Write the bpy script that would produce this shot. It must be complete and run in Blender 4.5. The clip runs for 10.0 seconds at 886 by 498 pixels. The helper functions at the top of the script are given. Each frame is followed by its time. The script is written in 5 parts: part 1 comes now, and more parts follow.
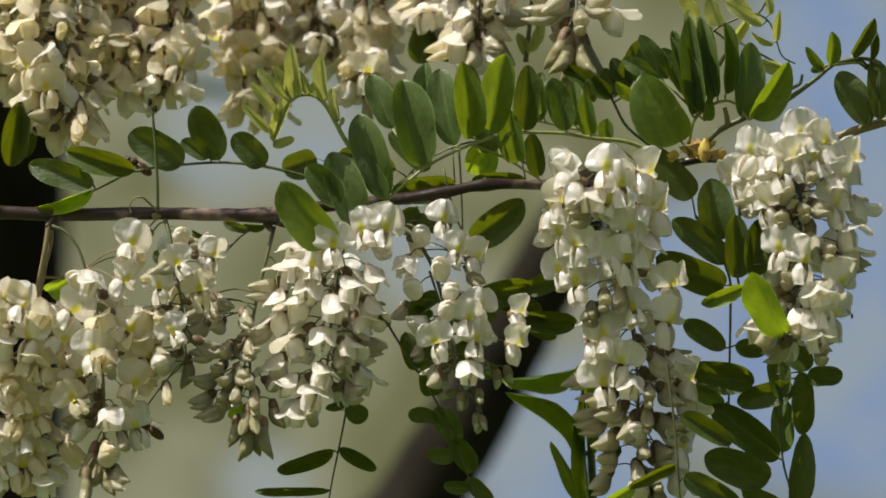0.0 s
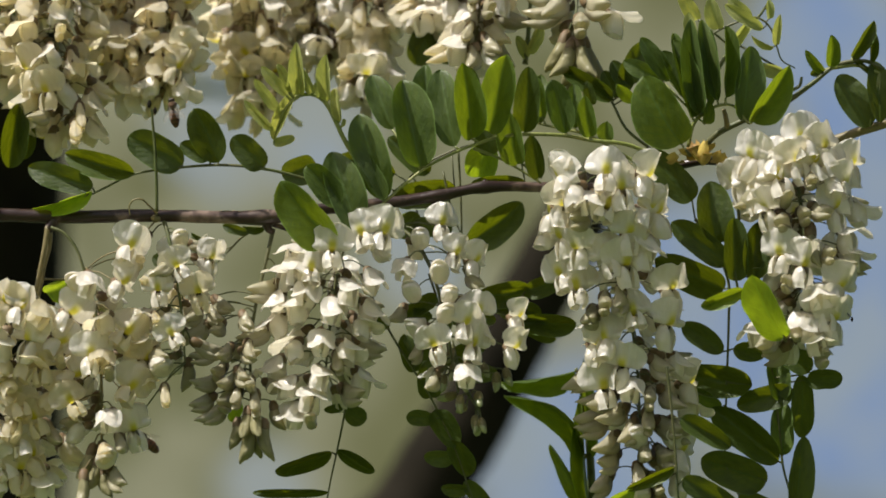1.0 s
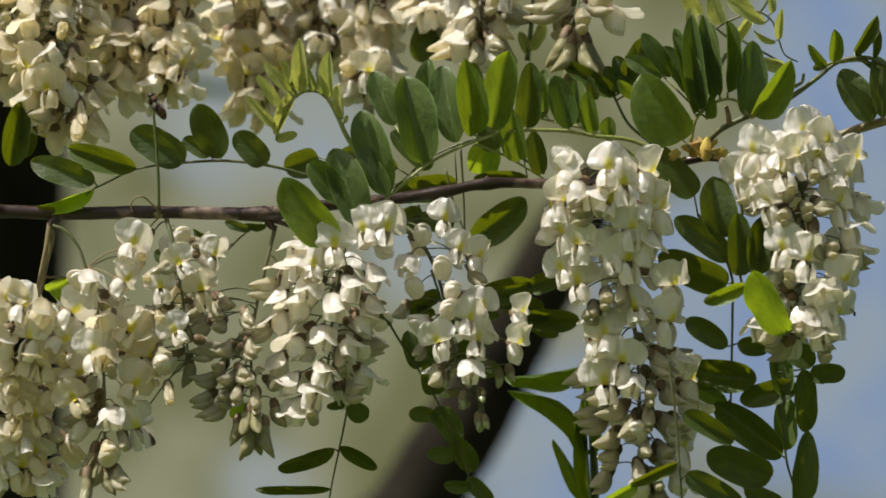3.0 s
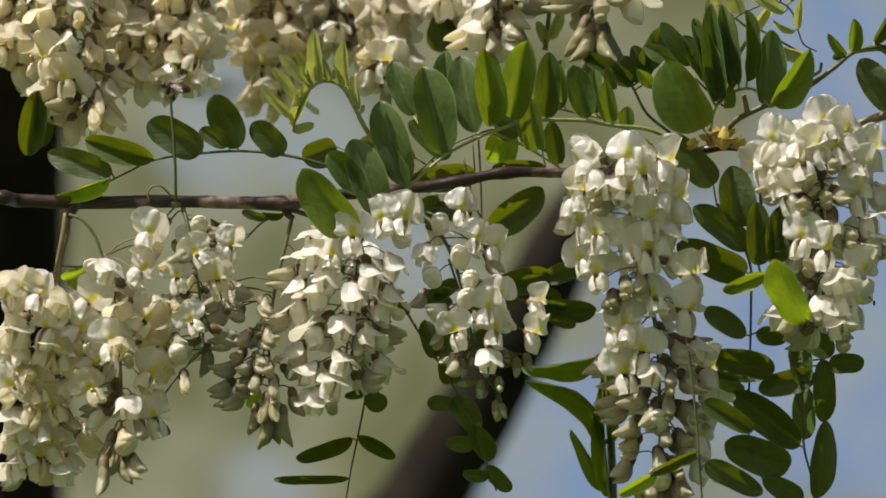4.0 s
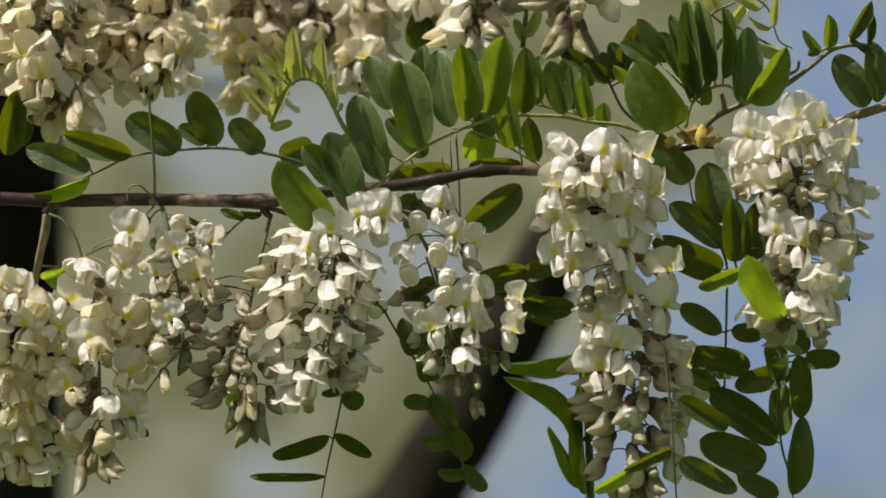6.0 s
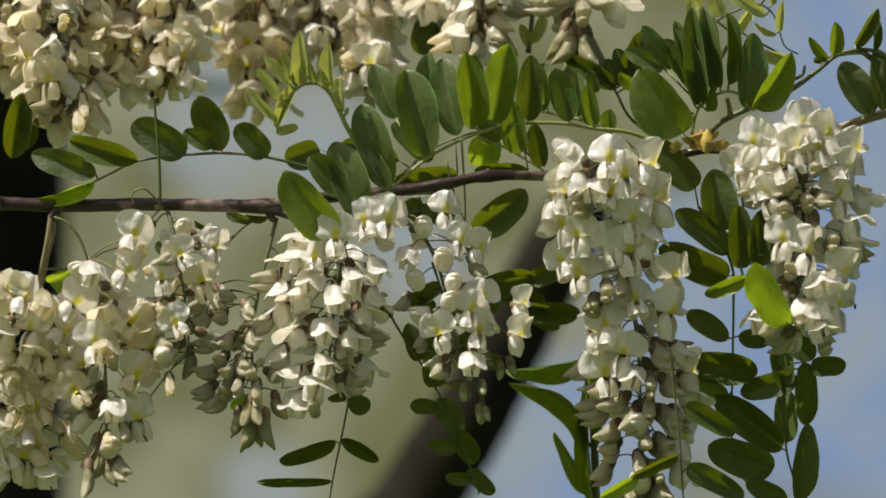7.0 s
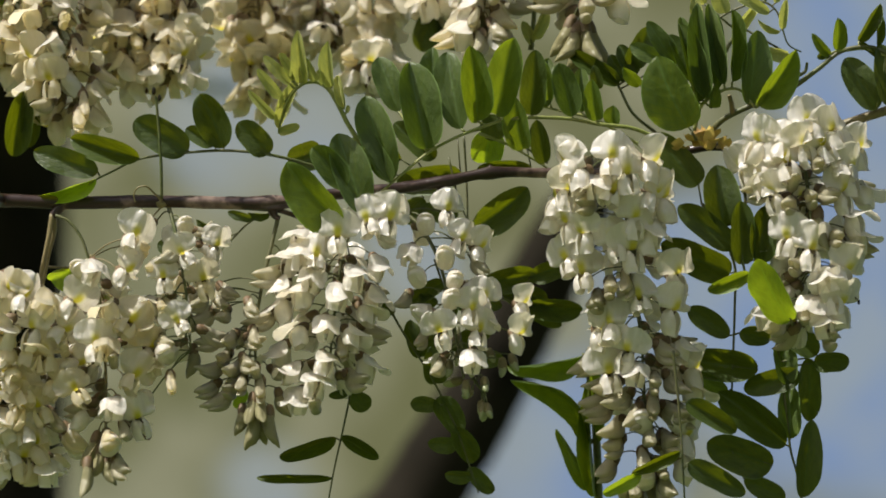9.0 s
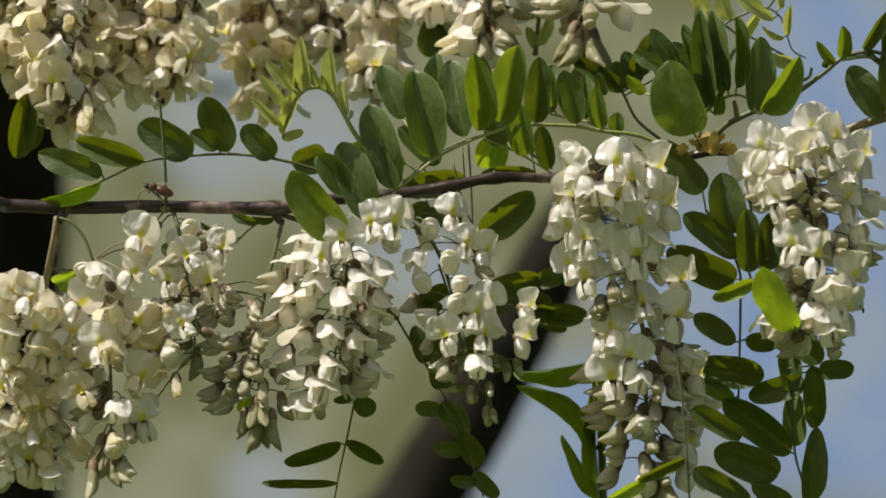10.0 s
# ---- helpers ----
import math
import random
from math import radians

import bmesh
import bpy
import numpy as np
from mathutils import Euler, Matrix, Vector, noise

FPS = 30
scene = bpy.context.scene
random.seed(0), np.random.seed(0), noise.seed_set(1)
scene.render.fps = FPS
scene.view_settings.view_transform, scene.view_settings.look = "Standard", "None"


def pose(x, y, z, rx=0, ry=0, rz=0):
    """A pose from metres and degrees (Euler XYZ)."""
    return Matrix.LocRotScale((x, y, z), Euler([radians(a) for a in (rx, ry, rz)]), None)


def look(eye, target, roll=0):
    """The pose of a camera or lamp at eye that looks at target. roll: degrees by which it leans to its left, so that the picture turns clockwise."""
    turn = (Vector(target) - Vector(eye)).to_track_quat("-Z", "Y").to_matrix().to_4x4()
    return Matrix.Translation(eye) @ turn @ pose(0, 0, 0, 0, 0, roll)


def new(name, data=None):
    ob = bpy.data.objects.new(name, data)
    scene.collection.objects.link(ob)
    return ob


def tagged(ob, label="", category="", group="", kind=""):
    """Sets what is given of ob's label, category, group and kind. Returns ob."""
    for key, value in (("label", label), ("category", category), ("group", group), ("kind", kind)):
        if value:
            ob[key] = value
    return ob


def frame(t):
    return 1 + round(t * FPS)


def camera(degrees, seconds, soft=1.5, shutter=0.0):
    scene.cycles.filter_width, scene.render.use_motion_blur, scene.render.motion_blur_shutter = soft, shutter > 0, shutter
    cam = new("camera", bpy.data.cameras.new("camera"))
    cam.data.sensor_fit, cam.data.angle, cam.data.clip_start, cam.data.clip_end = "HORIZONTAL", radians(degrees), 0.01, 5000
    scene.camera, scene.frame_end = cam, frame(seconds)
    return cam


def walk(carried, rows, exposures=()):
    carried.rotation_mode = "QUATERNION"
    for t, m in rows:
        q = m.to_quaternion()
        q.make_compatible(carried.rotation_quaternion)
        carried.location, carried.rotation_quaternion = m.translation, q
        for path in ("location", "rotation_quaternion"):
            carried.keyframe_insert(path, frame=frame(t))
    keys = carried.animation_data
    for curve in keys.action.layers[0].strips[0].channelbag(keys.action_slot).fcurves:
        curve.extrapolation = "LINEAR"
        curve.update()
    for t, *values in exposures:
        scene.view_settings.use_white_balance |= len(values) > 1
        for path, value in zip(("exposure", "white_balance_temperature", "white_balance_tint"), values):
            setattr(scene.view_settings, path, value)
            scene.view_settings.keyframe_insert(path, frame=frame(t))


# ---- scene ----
# ---------------------------------------------------------------- camera
EYE = Vector((0.0, -2.7, 1.6))
REACH = 2.7           # metres from the lens to the flowering branch
PITCH = 20.0          # the camera looks up into the tree
TILT = Matrix.Rotation(radians(PITCH), 3, "X")
AHEAD = TILT @ Vector((0, 1, 0))
UP = TILT @ Vector((0, 0, 1))

cam = camera(9.96, 10.0, soft=1.75)
cam.data.dof.use_dof = True
cam.data.dof.focus_distance = REACH
cam.data.dof.aperture_fstop = 7.6
STAND = look(EYE, EYE + AHEAD)
walk(cam, [(0.0, STAND), (10.0, STAND)], exposures=[(0.0, 0.26, 6650, 13), (10.0, 0.26, 6650, 13)])

# ---------------------------------------------------------------- light
SUN_FROM = Vector((-0.47, -0.37, 0.80)).normalized()
world = bpy.data.worlds.new("sky")
scene.world = world
world.use_nodes = True
wn = world.node_tree.nodes
sky = wn.new("ShaderNodeTexSky")
sky.sky_type = "NISHITA"
sky.sun_disc = False
sky.dust_density = 4.0
sky.sun_elevation = math.asin(SUN_FROM.z)
sky.sun_rotation = math.atan2(SUN_FROM.x, SUN_FROM.y)
world.node_tree.links.new(sky.outputs[0], wn["Background"].inputs[0])
wn["Background"].inputs[1].default_value = 0.074
sun_data = bpy.data.lights.new("sun", "SUN")
sun_data.energy, sun_data.angle, sun_data.color = 4.3, radians(0.5), (1.0, 0.985, 0.945)
sun = new("sun", sun_data)
sun.matrix_world = look(SUN_FROM * 30, (0, 0, 2))


# ---------------------------------------------------------------- helpers
def at(x, z, d=0.0):
    """A place by the branch: millimetres to the right, up, and behind it."""
    k = (REACH * 1000 + d) / (REACH * 1000)
    return EYE + TILT @ Vector((x * k / 1000, REACH + d / 1000, z * k / 1000))


def part(name, bm, material, parent, label=""):
    """One mesh object under a thing or a part; bm is a bmesh in the parent's space."""
    me = bpy.data.meshes.new(name)
    bm.to_mesh(me)
    bm.free()
    for f in me.polygons:
        f.use_smooth = True
    me.materials.append(material)
    return placed(name, me, parent, Matrix(), label)


def placed(name, me, parent, m, label=""):
    ob = new(name, me)
    ob.parent = parent
    ob.matrix_basis = m
    if label:
        ob["label"] = label
    return ob


def thing(name, place, label, category, group="", kind=""):
    ob = new(name)
    ob.empty_display_size = 0.02
    ob.location = place
    return tagged(ob, label, category, group, kind)


def spline(points, steps):
    """A smooth line through the points (Catmull-Rom)."""
    p = [Vector(q) for q in points]
    p = [p[0] * 2 - p[1]] + p + [p[-1] * 2 - p[-2]]
    out = []
    for i in range(1, len(p) - 2):
        for j in range(steps):
            t = j / steps
            a, b, c, d = p[i - 1], p[i], p[i + 1], p[i + 2]
            out.append(0.5 * (2 * b + (c - a) * t + (2 * a - 5 * b + 4 * c - d) * t * t + (3 * b - a - 3 * c + d) * t ** 3))
    return out + [p[-2].copy()]


def along(line, s):
    """The place at the fraction s of a line's length, and the line's way there."""
    lengths = [(b - a).length for a, b in zip(line, line[1:])]
    left = max(0.0, min(1.0, s)) * sum(lengths)
    for a, b, n in zip(line, line[1:], lengths):
        if left <= n or b is line[-1]:
            return a.lerp(b, left / max(n, 1e-9)), (b - a).normalized()
        left -= n


def tube(bm, line, radius, sides=7, knots=0.0):
    """A tapering round stem; radius is a function of 0..1."""
    rings = []
    side = None
    for i, p in enumerate(line):
        way = (line[min(i + 1, len(line) - 1)] - line[max(i - 1, 0)]).normalized()
        side = (way.orthogonal() if side is None else side - way * side.dot(way)).normalized()
        other = way.cross(side)
        r = radius(i / (len(line) - 1))
        ring = []
        for k in range(sides):
            a = 2 * math.pi * k / sides
            rr = r * (1 + knots * noise.noise(p * 90 + Vector((k * 1.3, 0, 0))))
            ring.append(bm.verts.new(p + side * (rr * math.cos(a)) + other * (rr * math.sin(a))))
        rings.append(ring)
    for r0, r1 in zip(rings, rings[1:]):
        for k in range(sides):
            bm.faces.new((r0[k], r0[(k + 1) % sides], r1[(k + 1) % sides], r1[k]))
    bm.faces.new(rings[0][::-1])
    bm.faces.new(rings[-1])


def sheet(bm, nu, nv, shape, uv=None):
    """A curved petal or blade: shape(u, v) with u in -1..1 and v in 0..1."""
    grid = [[bm.verts.new(shape(2 * i / nu - 1, j / nv)) for i in range(nu + 1)] for j in range(nv + 1)]
    for j in range(nv):
        for i in range(nu):
            f = bm.faces.new((grid[j][i], grid[j][i + 1], grid[j + 1][i + 1], grid[j + 1][i]))
            if uv:
                for loop, (a, b) in zip(f.loops, ((i, j), (i + 1, j), (i + 1, j + 1), (i, j + 1))):
                    loop[uv].uv = (a / nu, b / nv)


def mesh_of(name, bm, material):
    me = bpy.data.meshes.new(name)
    bm.to_mesh(me)
    bm.free()
    for f in me.polygons:
        f.use_smooth = True
    me.materials.append(material)
    return me


# ---------------------------------------------------------------- materials
def shader(name):
    m = bpy.data.materials.new(name)
    m.use_nodes = True
    n = m.node_tree.nodes
    return m, n, m.node_tree.links, n["Principled BSDF"]


def mix_colour(n, links, fac, a, b):
    mix = n.new("ShaderNodeMix")
    mix.data_type = "RGBA"
    for sock, value in ((mix.inputs[0], fac), (mix.inputs[6], a), (mix.inputs[7], b)):
        if isinstance(value, (tuple, float, int)):
            sock.default_value = value if not isinstance(value, tuple) else (*value, 1)
        else:
            links.new(value, sock)
    return mix.outputs[2]


def ramp(n, links, value, lo, hi):
    r = n.new("ShaderNodeMapRange")
    r.interpolation_type = "SMOOTHSTEP"
    links.new(value, r.inputs[0])
    r.inputs[1].default_value, r.inputs[2].default_value = lo, hi
    return r.outputs[0]


def grain(n, links, scale, detail=3.0, space="Object", stretch=None):
    tc = n.new("ShaderNodeTexCoord")
    tex = n.new("ShaderNodeTexNoise")
    tex.inputs["Scale"].default_value, tex.inputs["Detail"].default_value = scale, detail
    source = tc.outputs[space]
    if stretch:
        mp = n.new("ShaderNodeMapping")
        mp.inputs["Scale"].default_value = stretch
        links.new(source, mp.inputs[0])
        source = mp.outputs[0]
    links.new(source, tex.inputs["Vector"])
    return tex.outputs["Fac"]


def bump(n, links, height, strength, distance):
    b = n.new("ShaderNodeBump")
    b.inputs["Strength"].default_value, b.inputs["Distance"].default_value = strength, distance
    links.new(height, b.inputs["Height"])
    return b.outputs[0]


def thin(n, links, bsdf, colour, share):
    """Light goes through a thin petal or blade."""
    t = n.new("ShaderNodeBsdfTranslucent")
    if isinstance(colour, tuple):
        t.inputs[0].default_value = (*colour, 1)
    else:
        links.new(colour, t.inputs[0])
    mix = n.new("ShaderNodeMixShader")
    mix.inputs[0].default_value = share
    links.new(bsdf.outputs[0], mix.inputs[1])
    links.new(t.outputs[0], mix.inputs[2])
    links.new(mix.outputs[0], n["Material Output"].inputs[0])


def petal_material(name, colour, blotch, share=0.40, gloss=0.85):
    m, n, links, b = shader(name)
    info = n.new("ShaderNodeObjectInfo")
    tint = mix_colour(n, links, info.outputs["Random"], colour, tuple(c * k for c, k in zip(colour, (0.98, 0.965, 0.91))))
    fine = grain(n, links, 160, 4, stretch=(3, 0.6, 0.6))
    tint = mix_colour(n, links, ramp(n, links, fine, 0.35, 0.75), tint, tuple(c * k for c, k in zip(colour, (0.95, 0.94, 0.88))))
    if blotch:
        tc = n.new("ShaderNodeTexCoord")
        sep = n.new("ShaderNodeSeparateXYZ")
        links.new(tc.outputs["UV"], sep.inputs[0])
        away = n.new("ShaderNodeMath")
        away.operation = "SUBTRACT"
        links.new(sep.outputs[0], away.inputs[0])
        away.inputs[1].default_value = 0.5
        wide = n.new("ShaderNodeMath")
        wide.operation = "ABSOLUTE"
        links.new(away.outputs[0], wide.inputs[0])
        near = ramp(n, links, wide.outputs[0], 0.16, 0.03)
        low = ramp(n, links, sep.outputs[1], 0.64, 0.40)
        both = n.new("ShaderNodeMath")
        both.operation = "MULTIPLY"
        links.new(near, both.inputs[0])
        links.new(low, both.inputs[1])
        tint = mix_colour(n, links, both.outputs[0], tint, (0.80, 0.74, 0.09))
    links.new(tint, b.inputs["Base Color"])
    b.inputs["Roughness"].default_value = 0.27
    b.inputs["Specular IOR Level"].default_value = gloss
    folds = n.new("ShaderNodeMath")
    folds.operation = "MULTIPLY_ADD"
    links.new(grain(n, links, 130, 1, stretch=(1.0, 0.7, 0.7)), folds.inputs[0])
    folds.inputs[1].default_value = 5.0
    links.new(fine, folds.inputs[2])
    links.new(bump(n, links, folds.outputs[0], 0.8, 0.0013), b.inputs["Normal"])
    warm = n.new("ShaderNodeMix")
    warm.data_type, warm.blend_type = "RGBA", "MULTIPLY"
    warm.inputs[0].default_value = 1.0
    links.new(tint, warm.inputs[6])
    warm.inputs[7].default_value = (1.0, 0.952, 0.80, 1)
    thin(n, links, b, warm.outputs[2], share)
    return m


def leaf_material(name, face, through_colour, share, rough=0.42):
    m, n, links, b = shader(name)
    info = n.new("ShaderNodeObjectInfo")
    big = grain(n, links, 2.2, 3)
    face2 = tuple(c * k for c, k in zip(face, (1.35, 1.2, 0.9)))
    tint = mix_colour(n, links, info.outputs["Random"], face, face2)
    tint = mix_colour(n, links, ramp(n, links, big, 0.4, 0.75), tint, tuple(c * 0.75 for c in face))
    tc = n.new("ShaderNodeTexCoord")
    sep = n.new("ShaderNodeSeparateXYZ")
    links.new(tc.outputs["UV"], sep.inputs[0])
    mid = n.new("ShaderNodeMath")
    mid.operation = "SUBTRACT"
    links.new(sep.outputs[0], mid.inputs[0])
    mid.inputs[1].default_value = 0.5
    wide = n.new("ShaderNodeMath")
    wide.operation = "ABSOLUTE"
    links.new(mid.outputs[0], wide.inputs[0])
    rib = ramp(n, links, wide.outputs[0], 0.03, 0.008)
    # side veins slant forward from the midrib
    slant = n.new("ShaderNodeMath")
    slant.operation = "MULTIPLY_ADD"
    links.new(wide.outputs[0], slant.inputs[0])
    slant.inputs[1].default_value = -0.55
    links.new(sep.outputs[1], slant.inputs[2])
    wave = n.new("ShaderNodeMath")
    wave.operation = "MULTIPLY"
    links.new(slant.outputs[0], wave.inputs[0])
    wave.inputs[1].default_value = 62.0
    sine = n.new("ShaderNodeMath")
    sine.operation = "SINE"
    links.new(wave.outputs[0], sine.inputs[0])
    vein = ramp(n, links, sine.outputs[0], 0.75, 1.0)
    tint = mix_colour(n, links, vein, tint, tuple(c * 1.1 for c in face))
    tint = mix_colour(n, links, rib, tint, tuple(c * 1.7 for c in face))
    margin = ramp(n, links, wide.outputs[0], 0.462, 0.49)
    tint = mix_colour(n, links, margin, tint, tuple(min(1.0, c * 2.4) for c in face))
    links.new(tint, b.inputs["Base Color"])
    b.inputs["Roughness"].default_value = rough
    crinkle = n.new("ShaderNodeMath")
    crinkle.operation = "MULTIPLY_ADD"
    links.new(grain(n, links, 9, 3), crinkle.inputs[0])
    crinkle.inputs[1].default_value = 5.0
    faint = n.new("ShaderNodeMath")
    faint.operation = "MULTIPLY"
    links.new(sine.outputs[0], faint.inputs[0])
    faint.inputs[1].default_value = 0.2
    links.new(faint.outputs[0], crinkle.inputs[2])
    links.new(bump(n, links, crinkle.outputs[0], 0.28, 0.0006), b.inputs["Normal"])
    back = mix_colour(n, links, info.outputs["Random"], through_colour, tuple(c * k for c, k in zip(through_colour, (1.2, 1.1, 0.8))))
    back = mix_colour(n, links, ramp(n, links, grain(n, links, 4.5, 5), 0.40, 0.62), back, tuple(c * 0.8 for c in through_colour))
    back = mix_colour(n, links, vein, back, tuple(c * k for c, k in zip(through_colour, (0.92, 0.94, 0.8))))
    back = mix_colour(n, links, rib, back, tuple(c * k for c, k in zip(through_colour, (0.6, 0.65, 0.6))))
    thin(n, links, b, back, share)
    return m


def stem_material(name, a, b_colour, rough=0.55, scale=140.0, relief=0.5, patches=(0.35, 0.7)):
    m, n, links, b = shader(name)
    g = grain(n, links, scale, 5)
    g2 = grain(n, links, scale / 6, 3)
    tint = mix_colour(n, links, ramp(n, links, g2, *patches), a, b_colour)
    tint = mix_colour(n, links, ramp(n, links, g, 0.5, 0.8), tint, tuple(c * 0.55 for c in a))
    links.new(tint, b.inputs["Base Color"])
    b.inputs["Roughness"].default_value = rough
    links.new(bump(n, links, g, relief, 0.001), b.inputs["Normal"])
    return m


PETAL = petal_material("petal_white", (0.93, 0.905, 0.84), False)
BANNER = petal_material("petal_white_yellow_eye", (0.93, 0.905, 0.84), True)
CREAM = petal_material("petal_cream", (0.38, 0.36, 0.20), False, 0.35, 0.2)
# Warmer, more translucent petals for a share of some clusters.
WARM_CREAM = petal_material("petal_warm_cream", (0.91, 0.87, 0.72), False, 0.62, 0.4)
WARM_CREAM_EYE = petal_material("petal_warm_cream_yellow_eye", (0.91, 0.87, 0.72), True, 0.62, 0.4)
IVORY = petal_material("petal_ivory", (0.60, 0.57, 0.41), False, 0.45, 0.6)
GREENISH = petal_material("bud_greenish", (0.40, 0.44, 0.22), False, 0.25)
CALYX = stem_material("calyx", (0.17, 0.105, 0.05), (0.17, 0.14, 0.055), 0.6, 400.0, 0.2)
STALK = stem_material("stalk_green", (0.095, 0.12, 0.032), (0.12, 0.115, 0.045), 0.5, 300.0, 0.3)
FRESH_STALK = stem_material("stalk_fresh", (0.25, 0.29, 0.075), (0.30, 0.30, 0.10), 0.45, 300.0, 0.3)
OLIVE = stem_material("stalk_olive", (0.18, 0.155, 0.055), (0.24, 0.19, 0.085), 0.5, 250.0, 0.3)
# Pale patches mix silvery bark with sun flecks put into the colour.
TWIG = stem_material("twig_bark_sun_flecked", (0.030, 0.014, 0.009), (0.26, 0.185, 0.14), 0.36, 260.0, 0.22, (0.50, 0.66))
DRY = stem_material("dry_scale", (0.52, 0.38, 0.07), (0.33, 0.19, 0.06), 0.7, 300.0, 0.5)
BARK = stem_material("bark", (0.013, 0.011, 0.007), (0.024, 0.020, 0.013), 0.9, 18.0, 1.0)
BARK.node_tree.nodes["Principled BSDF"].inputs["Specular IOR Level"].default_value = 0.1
LEAF = leaf_material("leaf_green", (0.038, 0.064, 0.012), (0.27, 0.33, 0.004), 0.25, 0.5)
GREY_LEAF = leaf_material("leaf_grey_green", (0.072, 0.112, 0.032), (0.21, 0.32, 0.008), 0.27, 0.42)
YOUNG = leaf_material("leaf_young", (0.34, 0.38, 0.15), (0.54, 0.58, 0.12), 0.45)
# Also colours backlit leaflets of other leaves, their light put into the green.
LANCE = leaf_material("leaf_lance_and_backlit", (0.085, 0.14, 0.03), (0.30, 0.40, 0.01), 0.4)
# For lit leaflets: sun passing through the blade is put into this brighter colour.
GLOW = leaf_material("leaf_sun_through", (0.20, 0.32, 0.03), (0.40, 0.54, 0.015), 0.5)


def backdrop_material():
    """Far woods and sky, out of focus."""
    m, n, links, b = shader("far_woods_and_sky")
    n.remove(b)
    tc = n.new("ShaderNodeTexCoord")
    woods = mix_colour(n, links, ramp(n, links, grain(n, links, 0.8, 2), 0.36, 0.62), (0.200, 0.212, 0.100), (0.345, 0.355, 0.225))
    woods = mix_colour(n, links, ramp(n, links, grain(n, links, 1.3, 3), 0.55, 0.8), woods, (0.115, 0.145, 0.05))
    heaven = mix_colour(n, links, ramp(n, links, grain(n, links, 0.75, 2), 0.36, 0.64), (0.36, 0.45, 0.52), (0.245, 0.375, 0.63))
    side = n.new("ShaderNodeSeparateXYZ")
    links.new(tc.outputs["Object"], side.inputs[0])
    heaven = mix_colour(n, links, ramp(n, links, side.outputs[0], -0.6, 1.7), (0.385, 0.435, 0.40), heaven)
    heaven = mix_colour(n, links, ramp(n, links, grain(n, links, 1.7, 3), 0.46, 0.68), heaven, (0.36, 0.45, 0.53))

    def glade(x, y, r):
        v = n.new("ShaderNodeVectorMath")
        v.operation = "DISTANCE"
        links.new(tc.outputs["Object"], v.inputs[0])
        v.inputs[1].default_value = (x, y, 0)
        return ramp(n, links, v.outputs["Value"], r, r * 0.25)
    total = None
    for x, y, r in GLADES:
        g = glade(x, y, r)
        if total is None:
            total = g
        else:
            add = n.new("ShaderNodeMath")
            add.operation = "MAXIMUM"
            links.new(total, add.inputs[0])
            links.new(g, add.inputs[1])
            total = add.outputs[0]
    rough = n.new("ShaderNodeMath")
    rough.operation = "MULTIPLY_ADD"
    links.new(grain(n, links, 0.9, 3), rough.inputs[0])
    rough.inputs[1].default_value = 0.7
    links.new(total, rough.inputs[2])
    colour = mix_colour(n, links, ramp(n, links, rough.outputs[0], 0.4, 1.15), woods, heaven)
    em = n.new("ShaderNodeEmission")
    links.new(colour, em.inputs[0])
    em.inputs[1].default_value = 0.625
    links.new(em.outputs[0], n["Material Output"].inputs[0])
    return m


# gaps in the far woods where the sky shows: metres right, up, radius
GLADES = ((4.6, 2.4, 1.5), (-2.6, 1.4, 1.2), (-2.1, -2.8, 0.8), (5.2, -1.0, 3.6), (3.0, -0.4, 1.7), (1.5, -2.6, 1.9), (-0.4, -0.1, 0.9), (-1.5, 1.4, 1.0), (5.3, 1.7, 1.8))

# ---------------------------------------------------------------- the setting
def ground():
    m, n, links, b = shader("meadow")
    g = mix_colour(n, links, grain(n, links, 3.0, 5), (0.05, 0.09, 0.02), (0.10, 0.13, 0.04))
    links.new(g, b.inputs["Base Color"])
    b.inputs["Roughness"].default_value = 0.95
    bm = bmesh.new()
    sheet(bm, 40, 40, lambda u, v: Vector((u * 1500, v * 3000 - 1500, 0.0)))
    me = mesh_of("ground", bm, m)
    tagged(new("ground", me), "green meadow ground below the tree", "ground", kind="structure")


def backdrop():
    bm = bmesh.new()
    sheet(bm, 2, 2, lambda u, v: Vector((u * 16, v * 18 - 9, 0)))
    ob = new("backdrop", mesh_of("backdrop", bm, backdrop_material()))
    ob.matrix_world = Matrix.Translation(EYE + AHEAD * 60) @ TILT.to_4x4() @ pose(0, 0, 0, 90)
    tagged(ob, "hazy far woods with blue sky in the gaps", "backdrop", kind="structure")


